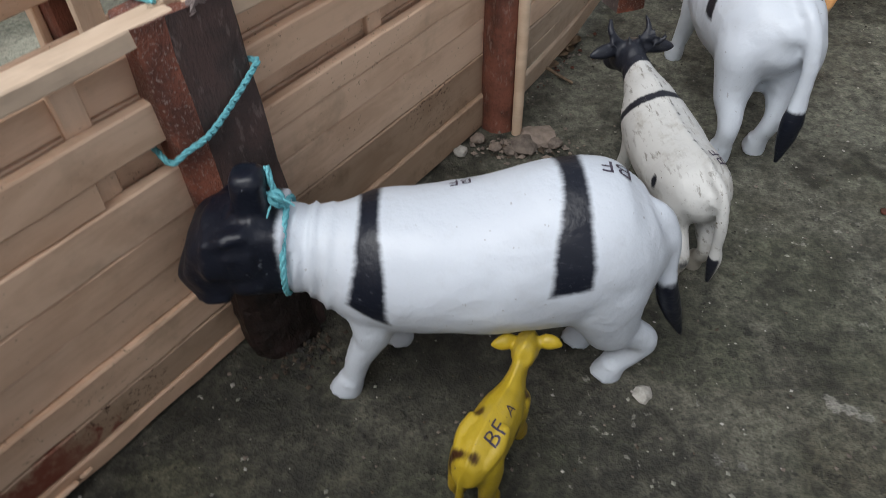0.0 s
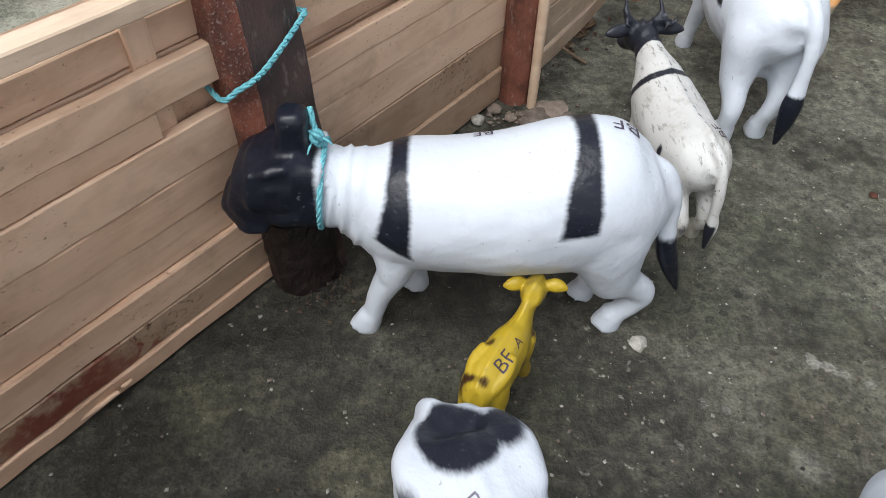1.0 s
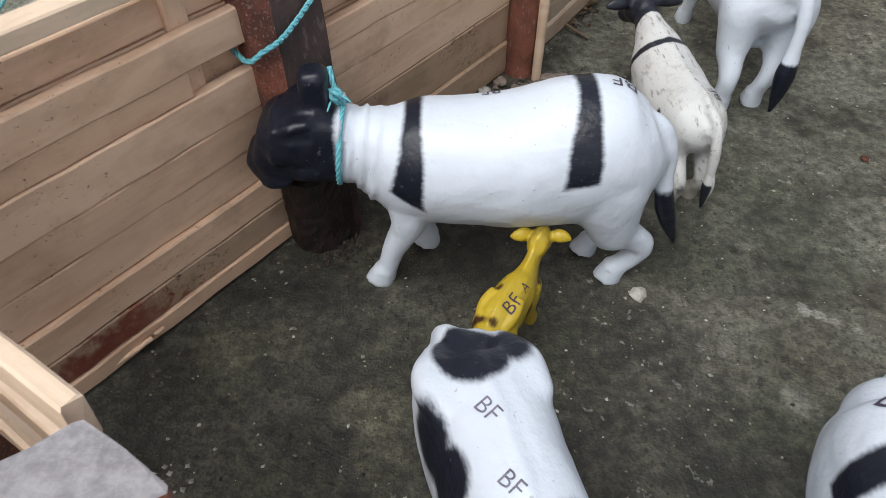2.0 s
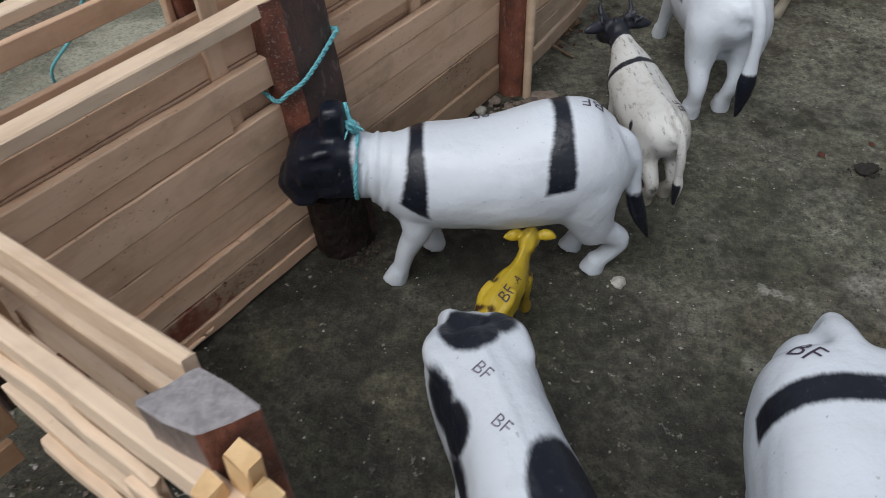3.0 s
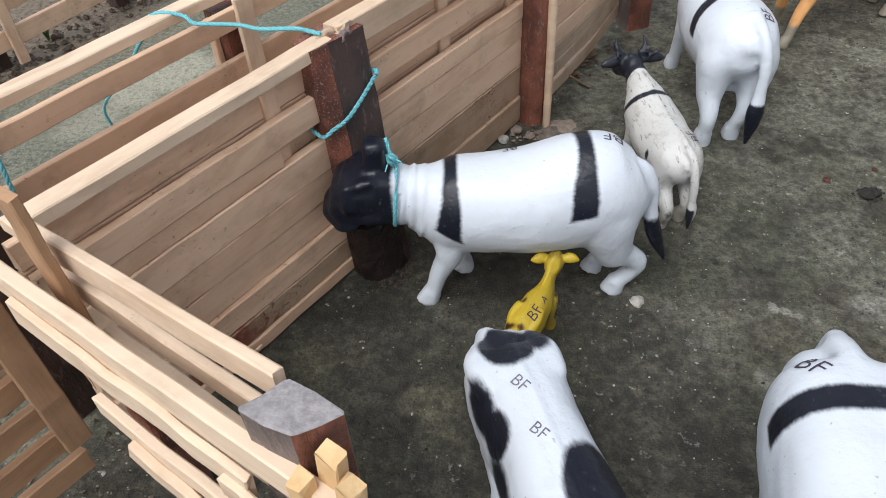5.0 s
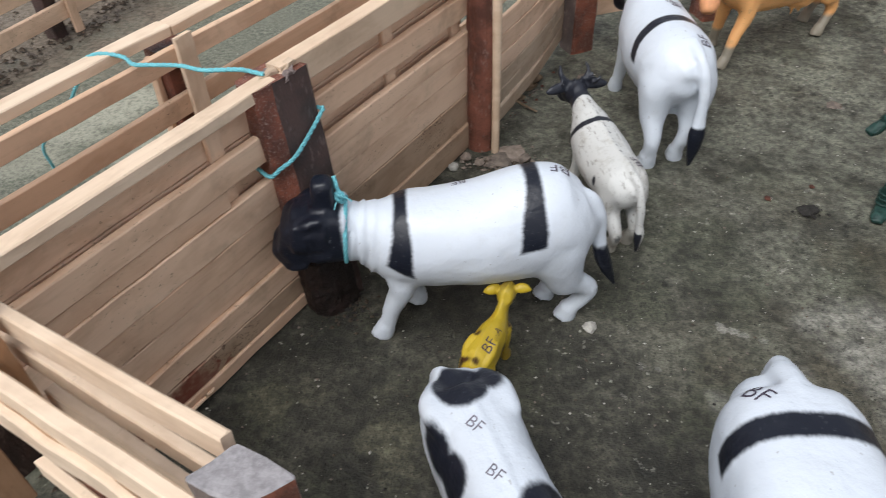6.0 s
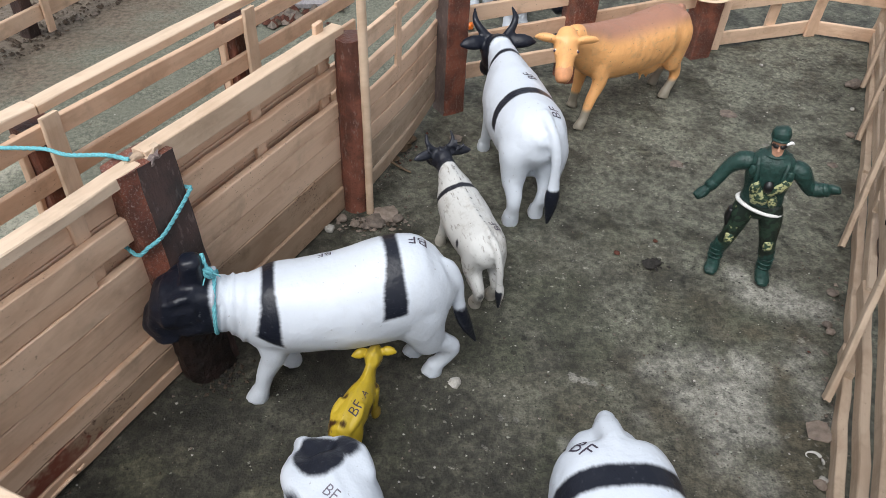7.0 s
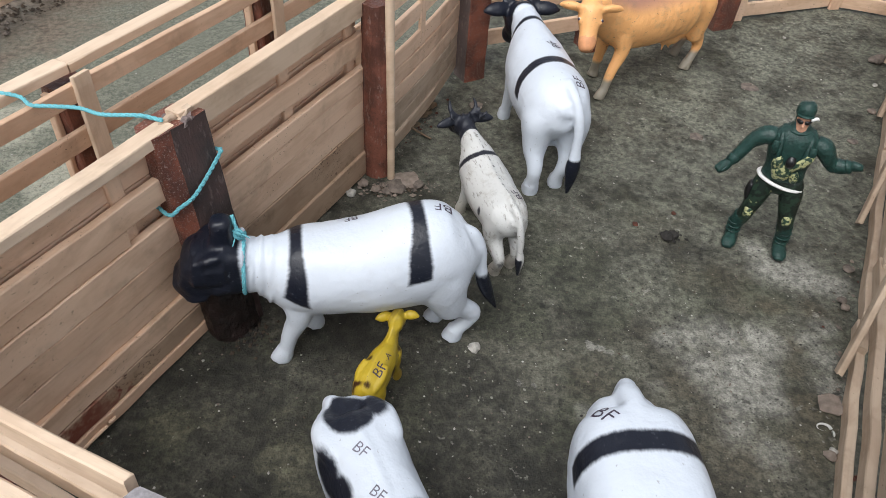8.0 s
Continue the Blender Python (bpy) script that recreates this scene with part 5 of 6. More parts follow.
def banded_cow():
    """Stands with its rump to the middle of the pen, beside the patched one."""
    bm, fine = bmesh.new(), bmesh.new()
    loft(bm, [(-0.0450, 0, 0.0570, 0.0135, 0.0130), (-0.0405, 0, 0.0555, 0.0185, 0.0190), (-0.030, 0, 0.0555, 0.0222, 0.0238), (-0.012, 0, 0.0545, 0.0236, 0.0258), (0.010, 0, 0.054, 0.0240, 0.0262),
              (0.034, 0, 0.055, 0.0215, 0.0245), (0.048, 0, 0.058, 0.0170, 0.020), (0.060, 0, 0.060, 0.0130, 0.015), (0.07, 0, 0.061, 0.012, 0.0125)], 6, 28, None, (True, True), 2.7)
    for k in (-1, 1):
        hind_leg(bm, fine, -0.026, 0.0085 * k, (-0.018, 0.0085 * k), 0.80)
        front_leg(bm, fine, 0.038, 0.0085 * k, (0.040, 0.0085 * k), 0.80)
    loft(bm, [(-0.026, 0.0, 0.0755, 0.0045, 0.0036), (-0.038, 0.0, 0.0735, 0.0050, 0.0045), (-0.048, 0.0, 0.0690, 0.0050, 0.0045)], 5, 14)
    tail(fine, [(-0.044, 0.0, 0.0690), (-0.0525, 0.001, 0.0665), (-0.0560, 0.002, 0.054), (-0.057, 0.003, 0.040), (-0.0565, 0.003, 0.028), (-0.056, 0.003, 0.012)], 0.0036, 0.0044)
    cow_head(fine, (0.075, 0, 0.058), (0.8, 0.0, -0.6), 0.98, 0.0, 0.95)
    me = settle_skin(bm, "toy_cow", 0.0011, fine, 8)

    def paint(c):
        d = np.maximum(band(c, -0.0195, 0.0042, 0.059, -0.12), band(c, 0.035, 0.004, 0.05, 0.1))
        return np.maximum(d, c[:, 0] - 0.074)
    letters = [("BF", (-0.0340, -0.0125, 0.074), (0.85, 0.52, 0), (-0.3, -0.2, 1), 0.0090)]
    return finish_toy("toy_cow", me, heading(0.2300, 0.0795, -90) @ Matrix.Diagonal((1, 0.98, 1.03, 1)), WHITE, paint, None, letters, "white plastic toy cow with one broad black hip band")


banded_cow()


def yellow_calf():
    bm, fine = bmesh.new(), bmesh.new()
    loft(bm, [(-0.0215, 0, 0.0220, 0.0064, 0.0060), (-0.0180, 0, 0.0212, 0.0084, 0.0088), (-0.009, 0, 0.0205, 0.0088, 0.0098), (0.000, 0, 0.0205, 0.0082, 0.0094), (0.0055, 0, 0.0222, 0.0058, 0.0080), (0.0095, 0, 0.0255, 0.0036, 0.0056), (0.0135, 0, 0.0290, 0.0030, 0.0042)], 5, 18)
    for k in (-1, 1):
        hind_leg(bm, fine, -0.016, 0.0056 * k, (-0.0165, 0.0066 * k), 0.468, 0.021, -0.003)
        front_leg(bm, fine, 0.006, 0.0038 * k, (0.008, 0.0045 * k), 0.414, 0.018)
        loft(bm, [(-0.010, 0.0055 * k, 0.0275, 0.0030, 0.0022), (-0.015, 0.0066 * k, 0.0262, 0.0030, 0.0024), (-0.020, 0.0050 * k, 0.0240, 0.0026, 0.0022)], 4, 10)
    cow_head(fine, (0.0150, 0, 0.0302), (0.745, 0.290, -0.60), 0.50, 0.0, 1.0)
    loft(fine, [(-0.021, 0, 0.0270, 0.0014, 0.0014), (-0.0245, 0.001, 0.0225, 0.0013, 0.0013), (-0.0255, 0.001, 0.012, 0.0015, 0.0015)], 4, 8)
    me = settle_skin(bm, "toy_calf", 0.0006, fine, 5, 2)
    co = coords_of(me)
    co[:, 2] += 0.0005 * np.exp(-(co[:, 1] / 0.0009) ** 2) * (co[:, 2] > 0.024)
    me.vertices.foreach_set("co", co.ravel())

    def paint(c):
        d = blot(c, (-0.021, 0.006, 0.024), (0.0012, 0.006, 0.007))
        for o, r in (((0.010, 0.0056, 0.026), (0.0032, 0.0026, 0.0026)), ((0.002, 0.0082, 0.025), (0.0024, 0.002, 0.0022)), ((-0.008, 0.0050, 0.0295), (0.0020, 0.0018, 0.0016)), ((0.015, -0.0032, 0.0285), (0.0020, 0.0016, 0.0016)), ((0.009, -0.0062, 0.022), (0.0026, 0.002, 0.003)), ((-0.004, -0.0092, 0.019), (0.0035, 0.002, 0.003)), ((-0.021, -0.002, 0.0295), (0.002, 0.0022, 0.003))):
            d = np.maximum(d, blot(c, o, r))
        return d
    letters = [("BF", (-0.0125, -0.0045, 0.029), (0.95, -0.15, 0.1), (0, -0.75, 1), 0.0074), ("A", (-0.0035, -0.0045, 0.028), (0.95, -0.15, 0.1), (0, -0.75, 1), 0.0050)]
    return finish_toy("toy_calf", me, heading(0.1383, 0.1802, 69) @ Matrix.Diagonal((1, 0.77, 1, 1)), YELLOW, paint, lambda c: 0.012 - c[:, 2], letters, "small yellow plastic toy calf with brown spots", "toy calf")


yellow_calf()


# ---- toy figure ----
def toy_soldier():
    """One moulded mesh in four colours."""
    green = plain_material("dark_green_plastic", (0.016, 0.052, 0.043), 0.40, 0.4, 320.0, 0.0008)
    n = Nodes("camouflage_plastic")
    c = n.coords()
    a = n.noise(c, 160.0, 2.0)
    b = n.noise(n.stretch(c, (1, 1, 1), (5, 2, 1)), 190.0, 2.0)
    col = n.mix(n.ramp(a, 0.5, 0.53), (0.010, 0.018, 0.013), (0.020, 0.040, 0.026))
    col = n.mix(n.ramp(b, 0.68, 0.71), col, (0.26, 0.27, 0.14))
    camo = n.done(col, 0.42, n.noise(c, 300.0, 4.0), 0.0006, 0.4)
    n = Nodes("gilded_camouflage_plastic")
    c = n.coords()
    col = n.mix(n.ramp(n.noise(c, 420.0, 4.0, 0.65), 0.48, 0.54), (0.022, 0.050, 0.032), (0.40, 0.40, 0.20))
    gear = n.done(col, 0.42, n.noise(c, 300.0, 4.0), 0.0006, 0.4)
    skin = plain_material("beige_pink_plastic", (0.62, 0.33, 0.22), 0.45, 0.1)
    belt = plain_material("white_plastic_band", (0.75, 0.74, 0.72), 0.4, 0.1)
    black = plain_material("black_plastic", (0.012, 0.012, 0.013), 0.3, 0.2)
    mats = [green, camo, gear, skin, belt, black]
    bm = bmesh.new()

    def add(rows, slot, steps=5, n=14, side=(1, 0, 0), slim=0.9, ends=(True, True)):
        for fc in loft(bm, [(*r[:3], r[3] * slim, r[4] * slim) for r in rows], steps, n, side, ends):
            fc.material_index = slot
    # x: the figure's left, y: behind it, z: up
    for k, knee, foot in ((-1, (-0.0112, -0.001, 0.026), (-0.0155, -0.002, 0.002)), (1, (0.0112, -0.001, 0.025), (0.0135, 0.001, 0.002))):
        add([(0.0055 * k, 0, 0.050, 0.0066, 0.0068), (0.008 * k, -0.001, 0.040, 0.0066, 0.0066), (*knee, 0.0054, 0.0054), ((knee[0] + foot[0]) / 2, 0.0005, 0.017, 0.0052, 0.0054)], 1)
        add([((knee[0] + foot[0]) / 2, 0.0005, 0.0185, 0.0056, 0.0058), (foot[0], 0.001, 0.010, 0.0047, 0.0049), (foot[0], 0.0005, 0.0045, 0.0045, 0.005)], 0)
        add([(foot[0], 0.0045, 0.0032, 0.0042, 0.0034), (foot[0], -0.002, 0.0036, 0.0046, 0.0036), (foot[0] + 0.0008 * k, -0.009, 0.0028, 0.0048, 0.0027), (foot[0] + 0.001 * k, -0.0118, 0.0022, 0.0036, 0.002)], 0)
        add([(knee[0], -0.0055, 0.0285, 0.0028, 0.0014), (knee[0], -0.006, 0.0255, 0.003, 0.0016), (knee[0], -0.0052, 0.0225, 0.0022, 0.0012)], 2, 3, 10)
    add([(-0.0128, -0.001, 0.044, 0.002, 0.004), (-0.0138, -0.001, 0.039, 0.0024, 0.0046), (-0.0138, -0.001, 0.034, 0.0018, 0.0038)], 5, 3, 10)
    add([(0, 0, 0.0465, 0.0105, 0.0068), (0, 0, 0.052, 0.0112, 0.0072), (0, 0, 0.057, 0.0102, 0.0066)], 1)
    add([(0, 0, 0.055, 0.0106, 0.0070), (0, -0.0003, 0.061, 0.0106, 0.0074), (0, -0.0003, 0.070, 0.0128, 0.0086), (0, 0, 0.078, 0.0138, 0.0082), (0, 0.0005, 0.083, 0.0105, 0.0068), (0, 0.0005, 0.0865, 0.0058, 0.0052)], 0, 6, 20, slim=1.0)
    # pouches and straps on the chest
    add([(-0.0055, -0.0078, 0.069, 0.0026, 0.0018), (-0.0058, -0.0086, 0.0665, 0.003, 0.002), (-0.0058, -0.008, 0.0635, 0.0026, 0.0016)], 2, 3, 10)
    add([(0.0008, -0.0082, 0.0702, 0.0026, 0.002), (0.0008, -0.0095, 0.0682, 0.003, 0.0024), (0.0008, -0.0086, 0.0655, 0.0026, 0.002)], 5, 3, 10)
    add([(-0.004, -0.0065, 0.0650, 0.0044, 0.0024), (-0.002, -0.0074, 0.060, 0.0054, 0.0024), (-0.0015, -0.0065, 0.0555, 0.0044, 0.0018)], 2, 3, 10)
    add([(0.0045, -0.0068, 0.0605, 0.0024, 0.0018), (0.005, -0.007, 0.0575, 0.0026, 0.0018), (0.0052, -0.0065, 0.0545, 0.002, 0.0015)], 2, 3, 10)
    add([(0.001, -0.0078, 0.0622, 0.0028, 0.0014), (0.005, -0.0090, 0.0668, 0.0030, 0.0014), (0.009, -0.0088, 0.0722, 0.0028, 0.0014), (0.0105, -0.007, 0.0775, 0.0018, 0.001)], 2, 4, 10)
    # collar, shoulder straps and a harness over the chest
    add([(math.cos(t) * 0.0056, 0.0002 + math.sin(t) * 0.0052, 0.0850 + 0.0006 * math.sin(t), 0.0013, 0.0014) for t in (2 * math.pi * k / 12 for k in range(13))], 0, 2, 8, (0, 0, 1))
    for k in (-1, 1):
        add([(0.0075 * k, 0.002, 0.0845, 0.0016, 0.0010), (0.0078 * k, -0.0052, 0.0815, 0.0016, 0.0010), (0.0070 * k, -0.0084, 0.0745, 0.0016, 0.0009), (0.0062 * k, -0.0078, 0.0660, 0.0015, 0.0009)], 0, 4, 8)
        add([(0.0095 * k, -0.0080, 0.0785, 0.0022, 0.0012), (0.0098 * k, -0.0086, 0.0755, 0.0024, 0.0014), (0.0094 * k, -0.0078, 0.0720, 0.0020, 0.0012)], 0, 3, 10)
    # arms, held away from the body, with cuffs and fists
    add([(-0.0120, 0, 0.0775, 0.0052, 0.0056), (-0.0172, 0, 0.0765, 0.0054, 0.0058), (-0.0232, -0.001, 0.0715, 0.0046, 0.0050), (-0.0262, -0.0030, 0.0645, 0.0042, 0.0044), (-0.0288, -0.0055, 0.0592, 0.0036, 0.0036)], 0, slim=1.0)
    add([(-0.0274, -0.0042, 0.0622, 0.0044, 0.0044), (-0.0283, -0.0050, 0.0604, 0.0046, 0.0046), (-0.0290, -0.0056, 0.0590, 0.0041, 0.0041)], 0, 3, 12, ends=(False, False))
    add([(-0.0296, -0.0060, 0.0580, 0.0034, 0.0036), (-0.0312, -0.0072, 0.0556, 0.0042, 0.0032), (-0.0332, -0.0086, 0.0536, 0.0034, 0.0024)], 0, 4, 12)
    add([(-0.0300, -0.0090, 0.0566, 0.0014, 0.0014), (-0.0312, -0.0104, 0.0542, 0.0012, 0.0012)], 0, 3, 8)
    add([(0.0120, 0, 0.0775, 0.0052, 0.0056), (0.0165, 0, 0.0755, 0.0056, 0.0060), (0.0205, 0.0005, 0.0700, 0.0048, 0.0052), (0.0238, 0.001, 0.0660, 0.0044, 0.0046)], 0, slim=1.0)
    add([(0.0236, 0.001, 0.0668, 0.0045, 0.0045), (0.0280, 0.0005, 0.0668, 0.0042, 0.0042), (0.0325, 0.0, 0.0682, 0.0036, 0.0036)], 0, slim=1.0)
    add([(0.0308, 0.0002, 0.0676, 0.0043, 0.0043), (0.0320, 0.0, 0.0680, 0.0045, 0.0045), (0.0330, 0.0, 0.0684, 0.0039, 0.0039)], 0, 3, 12, ends=(False, False))
    add([(0.0336, 0.0, 0.0686, 0.0033, 0.0033), (0.0360, -0.0006, 0.0694, 0.0039, 0.0031), (0.0388, -0.0012, 0.0698, 0.0033, 0.0025)], 0, 4, 12)
    # head, dark glasses, nose, cap
    add([(0, -0.0002, 0.084, 0.0040, 0.0040), (0, -0.0016, 0.0872, 0.0040, 0.0044), (0, -0.0014, 0.0915, 0.0050, 0.0058), (0, -0.0006, 0.0960, 0.0052, 0.0058)], 3, 5, 16)
    add([(0, -0.0066, 0.0918, 0.0008, 0.0008), (0, -0.0074, 0.0900, 0.0011, 0.0010)], 3, 3, 8)
    add([(0, 0.0025, 0.0865, 0.0052, 0.0044), (0, 0.0022, 0.092, 0.0056, 0.0048), (0, 0.0016, 0.097, 0.0058, 0.0052)], 0, 4, 14)
    for k in (-1, 1):
        add([(0.0010 * k, -0.0066, 0.0926, 0.0013, 0.0010), (0.0024 * k, -0.0064, 0.0925, 0.0015, 0.0010), (0.0040 * k, -0.0050, 0.0927, 0.0011, 0.0009)], 5, 4, 10, (0, 0, 1))
    add([(0, 0.0002, 0.0952, 0.0060, 0.0066), (-0.0004, 0.0, 0.0972, 0.0070, 0.0074), (-0.0008, 0.0006, 0.0992, 0.0066, 0.0070)], 0, 5, 18)
    add([(-0.0044, -0.0050, 0.0962, 0.0008, 0.0016), (0.0, -0.0078, 0.0965, 0.0008, 0.0018), (0.0044, -0.0050, 0.0962, 0.0008, 0.0016)], 0, 4, 10, (0, 0, 1))
    add([(0.0040, -0.0068, 0.0952, 0.0011, 0.0013), (0.0066, -0.0052, 0.0958, 0.0012, 0.0013), (0.0078, -0.0040, 0.0948, 0.0009, 0.0010)], 4, 3, 8, (0, 0, 1))
    # boot straps and soles
    for fx, fy in ((-0.0155, -0.002), (0.0135, 0.001)):
        for z in (0.0072, 0.0105, 0.0138):
            add([(fx + math.cos(t) * 0.0042, 0.0006 + math.sin(t) * 0.0044, z, 0.0006, 0.0006) for t in (2 * math.pi * k / 10 for k in range(11))], 0, 2, 6, (0, 0, 1))
    # white band slung round the hips
    ring = [(math.cos(t) * 0.0114, math.sin(t) * 0.0082, 0.0500 - 0.0030 * math.cos(t)) for t in (2 * math.pi * k / 16 for k in range(17))]
    add([(*p, 0.0011, 0.0013) for p in ring], 4, 2, 8, (0, 0, 1))
    # broad hips and thighs; the head is small for the body
    for v in bm.verts:
        v.co.x *= 1 + 0.16 * max(0.0, 1 - abs(v.co.z - 0.050) / 0.022)
    for v in bm.verts:
        if abs(v.co.x) < 0.0105 and v.co.z > 0.0862:
            k = 1 - 0.16 * min(1.0, (v.co.z - 0.0862) / 0.002)
            v.co = Vector((v.co.x * k, -0.0008 + (v.co.y + 0.0008) * k, 0.0862 + (v.co.z - 0.0862) * (0.5 + 0.5 * k)))
    for v in bm.verts:
        if v.co.z > 0.045 and abs(v.co.x) > 0.0135:
            v.co.x = math.copysign(0.0135 + (abs(v.co.x) - 0.0135) * 0.90, v.co.x)
    ob = new("toy_soldier", mesh_of("toy_soldier", bm, *mats))
    ob.matrix_world = pose(0.3580, 0.2905, 0, 0, -3, -24) @ Matrix.Diagonal((0.95, 0.95, 0.96, 1))
    return tagged(ob, "dark green plastic soldier figurine with beret and white hip band", "figurine")


toy_soldier()


# ---- twine ----
def twine(name, pts, label, r=0.00095, lay=0.0042, knots=()):
    """Three strands laid round one another along a smooth curve."""
    path = [Vector(p) for p in catmull(pts, 14)]
    bm = bmesh.new()
    run = 0.0
    rows = ([], [], [])
    for i, p in enumerate(path):
        t = (path[min(i + 1, len(path) - 1)] - path[max(i - 1, 0)]).normalized()
        ref = Vector((0.3, 0.2, 0.93)) if abs(t.z) < 0.8 else Vector((1, 0.2, 0.1))
        s = (ref - t * ref.dot(t)).normalized()
        u = t.cross(s)
        if i:
            run += (p - path[i - 1]).length
        for k in (0, 1, 2):
            a = 2 * math.pi * run / lay / 2 + math.pi * 2 / 3 * k
            rows[k].append((*(p + (s * math.cos(a) + u * math.sin(a)) * r * 0.46), r * 0.56, r * 0.56))
    for row in rows:
        loft(bm, row, 1, 6)
    for c, size in knots:
        c = Vector(c)
        for j in range(3):
            ax = Vector((RNG.uniform(-1, 1), RNG.uniform(-1, 1), RNG.uniform(-1, 1))).normalized()
            b = ax.orthogonal().normalized()
            e = ax.cross(b)
            loft(bm, [(*(c + (b * math.cos(t) + e * math.sin(t)) * size), r * 0.8, r * 0.8) for t in (2 * math.pi * k / 9 for k in range(10))], 2, 6)
        for j in range(3):
            d = Vector((RNG.uniform(-1, 1), RNG.uniform(-1, 0.2), RNG.uniform(-0.6, 1))).normalized()
            loft(bm, [(*c, r * 0.5, r * 0.5), (*(c + d * size * 1.8), r * 0.4, r * 0.4), (*(c + d * size * 3 + Vector((0, 0, -0.001))), r * 0.25, r * 0.25)], 3, 6)
    ob = new(name, mesh_of(name, bm, ROPE))
    return tagged(ob, label, "rope")


def cow_to_world(x, y, z):
    return tuple(heading(0.1315, 0.2135, 189.0) @ Vector((x, y, z)))


def ropes():
    collar = []
    for k in range(13):
        t = 2 * math.pi * k / 12 + math.pi / 2
        collar.append(cow_to_world(0.0572 - 0.0012 * math.sin(t), math.cos(t) * 0.0134, 0.0565 + math.sin(t) * 0.0140))
    # a short end stands up from the knot behind the ears
    collar += [cow_to_world(0.0580, 0.0020, 0.0735), cow_to_world(0.0578, 0.0010, 0.0762), cow_to_world(0.0586, -0.0002, 0.0800), cow_to_world(0.0592, -0.0022, 0.0828)]
    twine("collar_rope", collar, "turquoise twine collar knotted round the toy cow's neck", knots=[(cow_to_world(0.0578, 0.0014, 0.0755), 0.0018)])
    c = Vector((0.054, 0.2207, 0))

    def round_post(a, b, z):
        """a: into the pen, b: along the fence, from the post's middle."""
        return tuple(c - V * a + U * b + Vector((0, 0, z)))
    pts = [round_post(0.0052, 0.0148, 0.0985), round_post(0.0056, 0.0080, 0.0945), round_post(0.0058, 0.0, 0.0900), round_post(0.0056, -0.0068, 0.0868),
           round_post(0.0030, -0.0122, 0.0842), round_post(0.0006, -0.0160, 0.0818), round_post(-0.0060, -0.0152, 0.0820), round_post(-0.0142, -0.0128, 0.0845), round_post(-0.0150, 0.0, 0.088), round_post(-0.0145, 0.0125, 0.092), round_post(-0.005, 0.0140, 0.0965), round_post(0.0050, 0.0150, 0.0988)]
    twine("post_rope", pts, "turquoise twine looped round the brown post")
    # a length slung from the side fence over to the passage
    slack = [(0.0475, 0.2205, 0.1200), (0.042, 0.222, 0.1203), (0.037, 0.222, 0.121), (0.022, 0.225, 0.1188), (0.009, 0.234, 0.1155), (-0.004, 0.2365, 0.1142), (-0.013, 0.238, 0.1135), (-0.020, 0.244, 0.1135), (-0.030, 0.2445, 0.1145), (-0.037, 0.2430, 0.1125), (-0.0440, 0.2485, 0.1060), (-0.050, 0.256, 0.097), (-0.062, 0.266, 0.085), (-0.080, 0.274, 0.064),
             (-0.105, 0.282, 0.040), (-0.111, 0.289, 0.020), (-0.113, 0.293, 0.004), (-0.114, 0.298, 0.001)]
    twine("slack_rope", slack, "turquoise twine slung loosely across the passage fences")

    # an end tied round a rail of the passage
    o = Vector((-0.024, 0.237, 0))
    tied = [(-0.0830, 0.0035, 0.0990), (-0.0835, 0.0032, 0.1085), (-0.0842, -0.0008, 0.1092), (-0.0852, -0.0032, 0.1040), (-0.0858, -0.0034, 0.0950), (-0.0866, -0.0036, 0.0860), (-0.0868, -0.0030, 0.0790)]
    twine("tied_rope", [tuple(at(*q, o)) for q in tied], "turquoise twine end tied round a passage rail")


ropes()


# ---- stones and litter ----
def stone(name, x, y, size, mat, label, category, flat=0.6, seed=0, z=0.0, group=""):
    bm = bmesh.new()
    bmesh.ops.create_icosphere(bm, subdivisions=2, radius=size)
    for v in bm.verts:
        k = 1 + 0.35 * noise.noise(v.co / size * 1.2 + Vector((seed * 3.1, seed, 2))) + 0.12 * noise.noise(v.co / size * 3 + Vector((seed, 0, 0)))
        v.co = Vector((v.co.x * k, v.co.y * k, v.co.z * k * flat))
    low = min(v.co.z for v in bm.verts)
    for v in bm.verts:
        v.co.z -= low + size * 0.15
    ob = new(name, mesh_of(name, bm, mat, smooth=False))
    ob.matrix_world = pose(x, y, z, 0, 0, seed * 47)
    return tagged(ob, label, category, group)


stone("pebble", 0.183, 0.204, 0.0034, PEBBLE, "single pale rounded pebble on the concrete", "pebble", 0.6, 3)
stone("crumb", 0.304, 0.293, 0.0042, CHAR, "black charred crumbly lump on the concrete", "lump", 0.5, 5)
stone("crumb", 0.3085, 0.2945, 0.0032, CHAR, "black charred crumbly lump on the concrete", "lump", 0.55, 6)

def flat_stone(x, y, size, mat, k, label="flat broken stone at the foot of the fence", flat=0.35):
    stone("rubble_stone", x, y, size, mat, label, "stone", flat, k, group="rubble by the fence")


flat_stone(0.1455, 0.3390, 0.0082, PINKISH, 41)
flat_stone(0.1392, 0.3305, 0.0064, RUBBLE, 42, flat=0.5)
flat_stone(0.1530, 0.3345, 0.0036, RUBBLE, 43, flat=0.6)
flat_stone(0.1185, 0.3335, 0.0034, PINKISH, 44, flat=0.7)
flat_stone(0.1113, 0.3235, 0.0032, PEBBLE, 45, flat=0.7)
flat_stone(0.1330, 0.3270, 0.0030, RUBBLE, 46, flat=0.6)
flat_stone(0.1265, 0.3290, 0.0028, PINKISH, 47, flat=0.6)
flat_stone(0.1949, 0.4331, 0.0052, RUBBLE, 48, "flat dusty stone on the concrete", 0.15)
